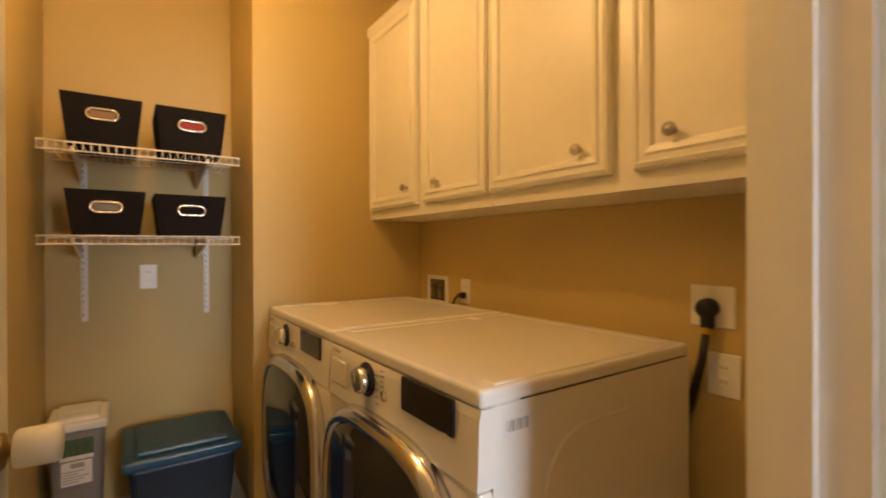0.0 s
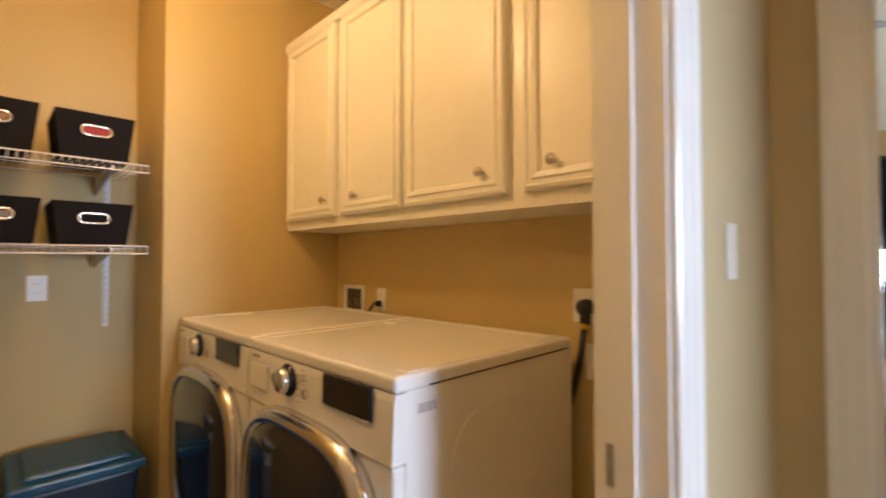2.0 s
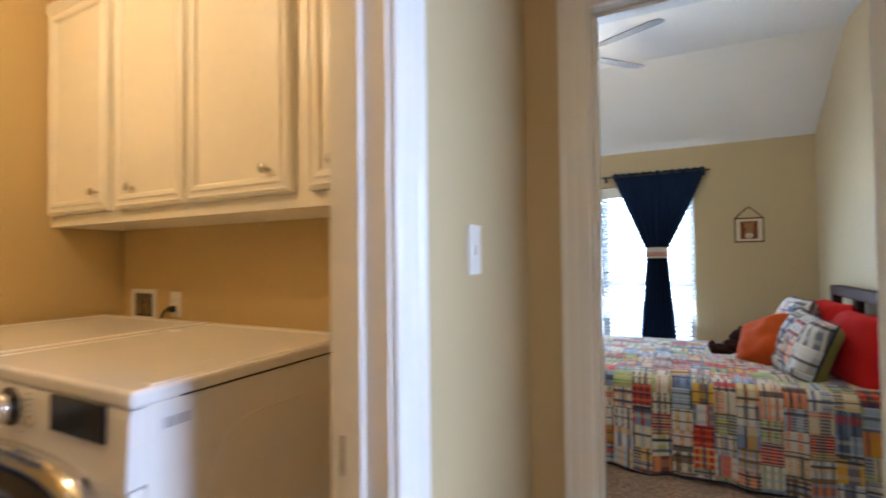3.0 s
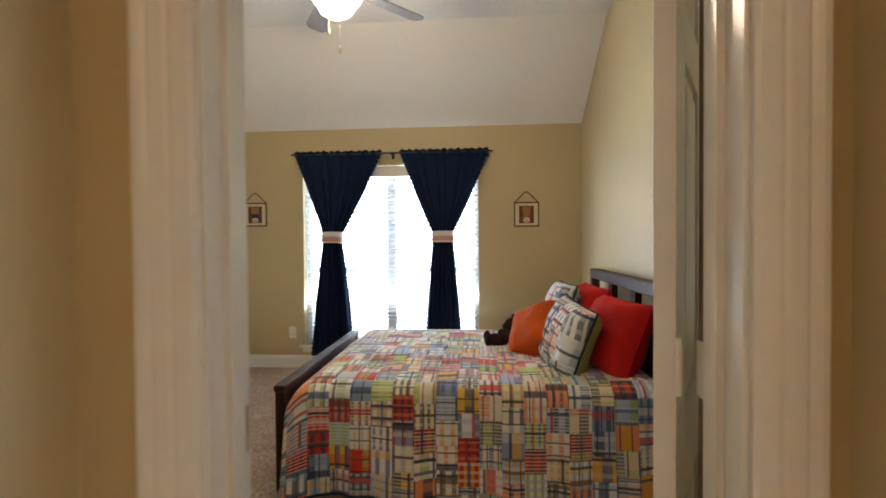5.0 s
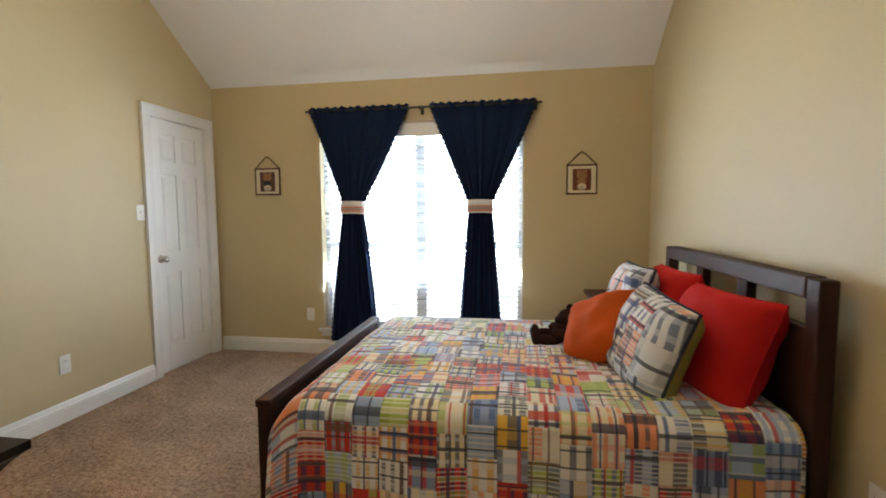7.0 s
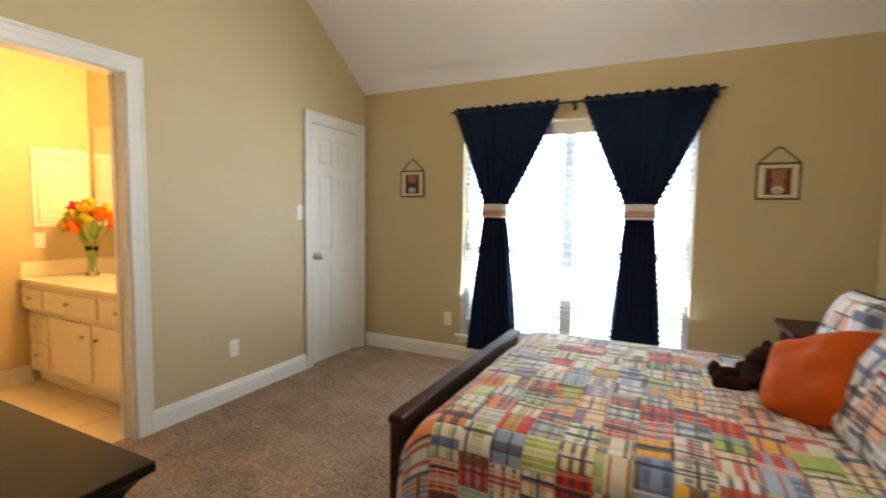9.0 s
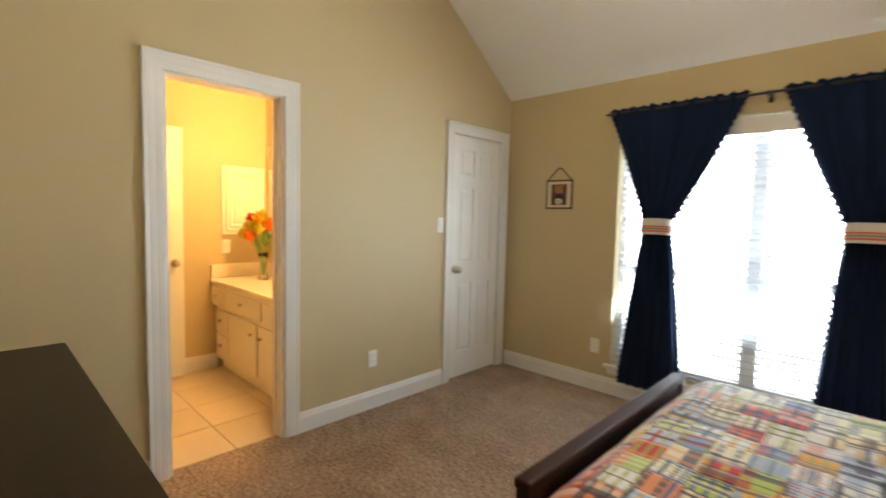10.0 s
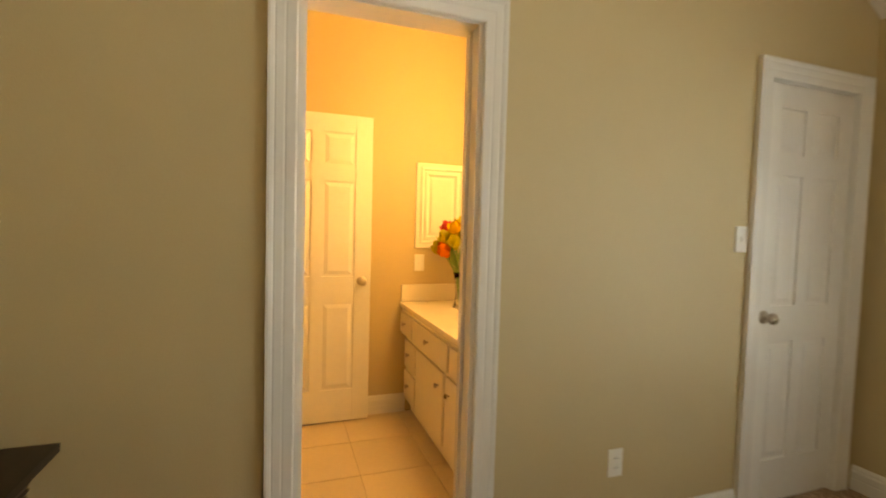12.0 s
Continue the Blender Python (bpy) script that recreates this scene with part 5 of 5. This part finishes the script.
def storage_box(y0, y1, z, h, label, inside):
    b = thing("storage_box", label, "storage box", group="boxes on the shelves")
    xf, xb = 0.118, -0.20
    bm = bmesh.new()
    s = 0.020
    lo = [Vector((xf - 0.012, y0 + s, z)), Vector((xf - 0.012, y1 - s, z)), Vector((xb, y1 - s, z)), Vector((xb, y0 + s, z))]
    hi = [Vector((xf + 0.006, y0, z + h)), Vector((xf + 0.006, y1, z + h)), Vector((xb, y1, z + h)), Vector((xb, y0, z + h))]
    rings = [lo, hi, [p + Vector((-0.006 if i < 2 else 0.006, 0.006 if i in (0, 3) else -0.006, 0)) for i, p in enumerate(hi)], [p + Vector((-0.006 if i < 2 else 0.006, 0.006 if i in (0, 3) else -0.006, 0.012)) for i, p in enumerate(lo)]]
    sweep_rings(bm, rings)
    part("body", bm, BLACKFAB, b)
    cy, cz = (y0 + y1) / 2, z + h * 0.62
    fx = xf - 0.012 + 0.018 * 0.62
    bm = bmesh.new()
    seg, rings = 40, []
    for i in range(seg):
        a = 2 * math.pi * i / seg
        c, q = math.cos(a), math.sin(a)
        r = (abs(c) ** 4 + abs(q) ** 4) ** -0.25
        ox, oz = 0.030 * (1 if c > 0 else -1) * (abs(c) > 0.02), 0.0
        rings.append([Vector((fx + d, cy + ox + (0.016 + o) * c, cz + oz + (0.016 + o) * q)) for o, d in ((0.0, 0.0), (0.0, 0.005), (0.007, 0.006), (0.009, 0.0))])
    sweep_rings(bm, rings, closed=True)
    hd = part("handle", bm, CHROME, b, "oval chrome grommet handle", smooth=True)
    boxes("handle_hole", inside, (fx - 0.001, fx + 0.003, cy - 0.042, cy + 0.042, cz - 0.013, cz + 0.013), parent=hd, bevel=0.0)
    return b


TANPAP = mat("kraft_paper", (0.24, 0.15, 0.09), 0.8, vary=0.1)
REDIN = mat("red_contents", (0.30, 0.01, 0.01), 0.6, vary=0.1)
GREYIN = mat("grey_contents", (0.16, 0.155, 0.15), 0.6, vary=0.1)
storage_box(-5.590, -5.328, 1.7195, 0.190, "black fabric storage box with an oval chrome handle", TANPAP)
storage_box(-5.284, -5.018, 1.7195, 0.188, "black fabric storage box with a red item inside", REDIN)
storage_box(-5.578, -5.318, 1.3695, 0.175, "black fabric storage box with an oval chrome handle", GREYIN)
storage_box(-5.288, -5.020, 1.3695, 0.172, "black fabric storage box with an oval chrome handle", BLACKFAB)

tote = thing("storage_tote", "teal plastic storage tote with a lid on the floor", "storage bin")


def tapered(bm, x0, x1, y0, y1, z0, z1, t, bevel):
    vs = bmesh.ops.create_cube(bm, size=1.0)["verts"]
    for v in vs:
        k = 0 if v.co.z > 0 else t
        v.co = ((x1 - k) if v.co.x > 0 else (x0 + k), (y1 - k) if v.co.y > 0 else (y0 + k), z1 if v.co.z > 0 else z0)
    bmesh.ops.bevel(bm, geom=list({e for v in vs for e in v.link_edges}), offset=bevel, segments=3, affect="EDGES", profile=0.5)


bm = bmesh.new()
tapered(bm, -0.27, 0.155, -5.385, -4.985, 0.0, 0.44, 0.035, 0.025)
part("body", bm, mat("dark_blue_plastic", (0.003, 0.018, 0.040), 0.4, vary=0.12, grain=40), tote, "dark blue tub", smooth=False)
bm = bmesh.new()
box(bm, -0.285, 0.170, -5.405, -4.965, 0.430, 0.472, bevel=0.012, seg=3)
box(bm, -0.24, 0.125, -5.355, -5.015, 0.465, 0.492, bevel=0.014, seg=3)
part("lid", bm, TEAL, tote)
for y in (-5.28, -5.08):
    boxes("lid_rib", TEAL, (-0.15, 0.03, y - 0.01, y + 0.01, 0.491, 0.496), parent=tote, bevel=0.002)

can = thing("food_container", "tall grey plastic container with a white lid", "container")
bm = bmesh.new()
tapered(bm, -0.285, -0.03, -5.645, -5.465, 0.0, 0.58, 0.02, 0.02)
part("body", bm, GREYPL, can)
bm = bmesh.new()
box(bm, -0.295, -0.018, -5.658, -5.452, 0.575, 0.612, bevel=0.012, seg=3)
box(bm, -0.265, -0.05, -5.630, -5.480, 0.606, 0.628, bevel=0.010, seg=3)
box(bm, -0.18, -0.13, -5.590, -5.520, 0.626, 0.634, bevel=0.004)
part("lid", bm, WHITEPL, can, "white snap-on lid")
lab = boxes("label", PAPER, (-0.0325, -0.0305, -5.605, -5.505, 0.36, 0.455), parent=can, label="white printed label")
boxes("print_bar", MARKS, *[(-0.0303, -0.0298, -5.600, -5.600 + 0.05 + 0.035 * ((k * 7) % 3) / 2, 0.37 + k * 0.011, 0.374 + k * 0.011) for k in range(5)], (-0.0303, -0.0298, -5.575, -5.530, 0.428, 0.448), parent=lab)
l2 = boxes("photo_label", mat("photo_label_green", (0.05, 0.09, 0.04), 0.5, vary=0.5, grain=60), (-0.031, -0.0295, -5.610, -5.500, 0.475, 0.545), parent=can, label="dark green picture label")
boxes("label_strip", PAPER, (-0.0293, -0.0288, -5.610, -5.500, 0.462, 0.478), parent=l2)

LAMPGL = glow("lit_lamp_glass", (1.0, 0.62, 0.26), 5.0)


def ceiling_lamp(x, y, z):
    lamp = thing("ceiling_lamp", "round frosted glass ceiling lamp, lit", "ceiling lamp", pose(x, y, z))
    bm = bmesh.new()
    lathe(bm, [(0.0, 0.0), (0.16, 0.0), (0.16, -0.03), (0.15, -0.035), (0.0, -0.035)], None, 28, cap=False)
    part("base", bm, NICKEL, lamp, smooth=True)
    bm = bmesh.new()
    lathe(bm, [(0.15, -0.036), (0.145, -0.07), (0.11, -0.105), (0.05, -0.12), (0.0, -0.122)], None, 28, cap=False)
    part("shade", bm, LAMPGL, lamp, smooth=True)


ceiling_lamp(0.98, -5.30, 2.75)
ceiling_lamp(2.72, -6.35, 2.60)

# ---- bathroom ----
van = thing("vanity_cabinet", "white bathroom vanity with drawers and doors", "vanity")
VX0, VX1 = BFX + 0.001, -0.123
VF, VA, VT = -2.005, -2.040, 0.745
boxes("body", CABP, (VX0, VX1, VF, BNY - 0.001, 0.09, 0.555), parent=van)
boxes("toe_kick", CABP, (VX0, VX1, VF + 0.045, BNY - 0.001, 0.0, 0.09), parent=van)
boxes("apron", CABP, (VX0, VX1, VA, BNY - 0.001, 0.558, VT), parent=van, bevel=0.003)


def front(name, x0, x1, z0, z1, y, knobs):
    bm = bmesh.new()
    box(bm, x0, x1, y - 0.018, y - 0.0005, z0, z1, bevel=0.004)
    d = part(name, bm, CABP, van)
    for kx, kz in knobs:
        bm = bmesh.new()
        lathe(bm, [(0.0, 0.0), (0.006, 0.0), (0.005, 0.010), (0.014, 0.016), (0.013, 0.024), (0.0, 0.027)], pose(kx, y - 0.018, kz, 90, 0, 0), 14, cap=False)
        part("knob", bm, NICKEL, d, smooth=True)


front("drawer", -1.575, -1.300, 0.580, 0.720, VA, [(-1.440, 0.655)])
front("drawer", -1.270, -0.620, 0.580, 0.720, VA, [(-0.945, 0.655)])
front("drawer", -0.590, -0.150, 0.580, 0.720, VA, [(-0.370, 0.655)])
front("drawer", -1.575, -1.320, 0.335, 0.525, VF, [(-1.450, 0.440)])
front("drawer", -1.575, -1.320, 0.120, 0.310, VF, [(-1.450, 0.225)])
front("cabinet_door", -1.295, -0.775, 0.120, 0.525, VF, [(-0.840, 0.440)])
front("cabinet_door", -0.735, -0.150, 0.120, 0.525, VF, [(-0.670, 0.440)])
bm = bmesh.new()
box(bm, VX0, VX1, VA - 0.020, BNY - 0.001, VT + 0.0005, VT + 0.038, bevel=0.006)
ct = tagged(part("countertop", bm, COUNTER), "pale cultured marble countertop on the vanity", "countertop")
boxes("side_splash", COUNTER, (VX0, VX0 + 0.018, VA - 0.012, BNY - 0.02, VT + 0.038, VT + 0.158), parent=ct, bevel=0.003)
boxes("back_splash", COUNTER, (VX0 + 0.019, VX1, BNY - 0.019, BNY - 0.001, VT + 0.038, VT + 0.158), parent=ct, bevel=0.003)
mir = thing("vanity_mirror", "wide frameless mirror above the vanity", "mirror")
boxes("mirror_glass", MIRROR, (VX0 + 0.06, VX1 - 0.02, BNY - 0.006, BNY - 0.001, 0.910, 1.95), parent=mir)
med = thing("medicine_cabinet", "white moulded medicine cabinet above the counter", "cabinet")
MY0, MY1, MZ0, MZ1 = -1.962, -1.59, 1.160, 1.755
bm = bmesh.new()
box(bm, BFX + 0.001, BFX + 0.020, MY0, MY1, MZ0, MZ1, bevel=0.004)
part("frame", bm, CABP, med)
bm = bmesh.new()
rings = []
for sy, sz in ((0, 0), (1, 0), (1, 1), (0, 1)):
    rings.append([Vector((BFX + 0.020 + dd, MY0 + o if not sy else MY1 - o, MZ0 + o if not sz else MZ1 - o)) for o, dd in ((0.030, 0.0), (0.030, 0.012), (0.042, 0.016), (0.055, 0.008), (0.064, 0.012), (0.078, 0.012), (0.088, 0.002), (0.090, 0.0))])
sweep_rings(bm, rings, closed=True)
dm = part("door", bm, CABP, med)
bm = bmesh.new()
box(bm, BFX + 0.0201, BFX + 0.028, MY0 + 0.105, MY1 - 0.105, MZ0 + 0.105, MZ1 - 0.105, bevel=0.004)
part("panel", bm, CABP, dm)

vase = thing("flower_vase", "clear glass vase of red, orange and yellow flowers", "vase of flowers", pose(-1.27, -1.74, 0.783))
bm = bmesh.new()
lathe(bm, [(0.0, 0.0), (0.040, 0.0), (0.044, 0.01), (0.030, 0.05), (0.026, 0.10), (0.034, 0.18), (0.046, 0.235), (0.043, 0.235), (0.031, 0.18), (0.022, 0.10), (0.025, 0.05), (0.034, 0.018), (0.0, 0.016)], None, 24, cap=False)
part("vase", bm, VASEGL, vase, "clear glass vase", smooth=True)
rng = random.Random(5)
PETALS = [mat("petal_red", (0.50, 0.02, 0.03), 0.7, vary=0.15), mat("petal_orange", (0.75, 0.17, 0.02), 0.7, vary=0.15), mat("petal_yellow_green", (0.50, 0.46, 0.05), 0.7, vary=0.2), mat("petal_yellow", (0.70, 0.42, 0.03), 0.7, vary=0.15)]
STEM = mat("green_stem", (0.20, 0.36, 0.09), 0.7, vary=0.2)


def petal(bm, m, length, width, curl):
    n = 5
    rows = []
    for i in range(n + 1):
        f = i / n
        wd = width * math.sin(math.pi * (0.12 + 0.80 * f)) / 2
        y, z = length * f * math.cos(curl * f), length * f * math.sin(curl * f)
        rows.append([bm.verts.new(m @ Vector(p)) for p in ((-wd, y, z + 0.004), (0, y, z), (wd, y, z + 0.004), (0, y, z - 0.0016))])
    for a, b in zip(rows, rows[1:]):
        for k in range(4):
            bm.faces.new((a[k], a[(k + 1) % 4], b[(k + 1) % 4], b[k]))


heads = [(-0.07, -0.02, 0.46, 0, 0.055), (-0.02, -0.06, 0.50, 0, 0.05), (0.05, -0.05, 0.40, 2, 0.065), (0.0, -0.07, 0.42, 2, 0.06), (-0.10, -0.04, 0.40, 2, 0.06), (0.09, 0.0, 0.44, 1, 0.065),
         (0.04, 0.06, 0.47, 3, 0.06), (-0.05, 0.06, 0.44, 2, 0.06), (0.0, 0.0, 0.52, 2, 0.055), (0.07, -0.06, 0.50, 3, 0.05), (-0.06, -0.08, 0.35, 2, 0.06), (0.02, -0.09, 0.34, 1, 0.06), (0.10, 0.06, 0.38, 1, 0.06)]
for hx, hy, hz, c, r in heads:
    hx, hy, hz, r = hx * 1.15, hy * 1.15, 0.430 + (hz - 0.43) * 0.9, r * 1.5
    bm = bmesh.new()
    tilt = Vector((hx, hy, 0.12)).to_track_quat("Z", "Y").to_matrix().to_4x4()
    for k in range(9):
        petal(bm, Matrix.Translation((hx, hy, hz)) @ tilt @ pose(0, 0, 0, 0, 0, k * 40 + rng.uniform(-8, 8)) @ pose(0, 0, 0.004 * (k % 2), 18 + 22 * (k % 2), 0, 0), r * rng.uniform(0.9, 1.15), r * 0.75, 0.7)
    ellipsoid(bm, Matrix.Translation((hx, hy, hz)) @ tilt, r * 0.22, r * 0.22, r * 0.18, 2)
    fl = part("flower", bm, PETALS[c], vase)
    bm = bmesh.new()
    tube(bm, [(hx * 0.05, hy * 0.05, 0.03), (hx * 0.25, hy * 0.25, 0.22), (hx, hy, hz - 0.004)], 0.0028, 6)
    part("stem", bm, STEM, fl)
for k in range(10):
    a = rng.uniform(0, 6.28)
    bm = bmesh.new()
    petal(bm, Matrix.Translation((0.03 * math.cos(a), 0.03 * math.sin(a), 0.26 + 0.02 * (k % 4))) @ pose(0, 0, 0, 0, 0, math.degrees(a) - 90) @ pose(0, 0, 0, 35, 0, 0), 0.13, 0.05, 0.5)
    part("leaf", bm, STEM, vase)

vl = thing("vanity_light", "wall lamp with two lit globes over the mirror", "wall lamp")
bm = bmesh.new()
box(bm, -0.80, -0.18, BNY - 0.03, BNY - 0.001, 2.05, 2.13, bevel=0.006)
part("back_plate", bm, NICKEL, vl)
for x in (-0.66, -0.30):
    bm = bmesh.new()
    lathe(bm, [(0.0, -0.07), (0.035, -0.062), (0.06, -0.035), (0.07, 0.0), (0.06, 0.035), (0.03, 0.06), (0.0, 0.062)], Matrix.Translation((x, BNY - 0.11, 2.09)), 20, cap=False)
    gl = part("globe", bm, glow("lit_globe", (1.0, 0.66, 0.28), 12.0) if x < -0.5 else bpy.data.materials["lit_globe"], vl, "lit round globe", smooth=True)
    bm = bmesh.new()
    tube(bm, [(x, BNY - 0.03, 2.09), (x, BNY - 0.06, 2.09)], 0.015, 10)
    part("arm", bm, NICKEL, vl)

# ---- floor tiles ----


def tile_floor(floor, x0, x1, y0, y1, size, off):
    bm = bmesh.new()
    box(bm, -size / 2 + 0.003, size / 2 - 0.003, -size / 2 + 0.003, size / 2 - 0.003, -0.008, 0.0, bevel=0.0015, seg=1)
    me = None
    nx, ny = int((x1 - x0) / size), int((y1 - y0) / size)
    for i in range(nx):
        for j in range(ny):
            m = pose(x0 + off + (i + 0.5) * size, y0 + (j + 0.5) * size, random.uniform(-0.0006, 0.0), 0, 0, 90 * random.randrange(4))
            if me is None:
                o = part("tile", bm, TILE, floor, m=m)
                me = o.data
            else:
                o = new("tile", me)
                o.parent, o.matrix_basis = floor, m


tile_floor(BFLOOR, -1.60, -0.06, -3.6, -1.56, 0.385, 0.0)
tile_floor(LFLOOR, -0.34, 2.14, -5.66, -4.04, 0.40, 0.02)
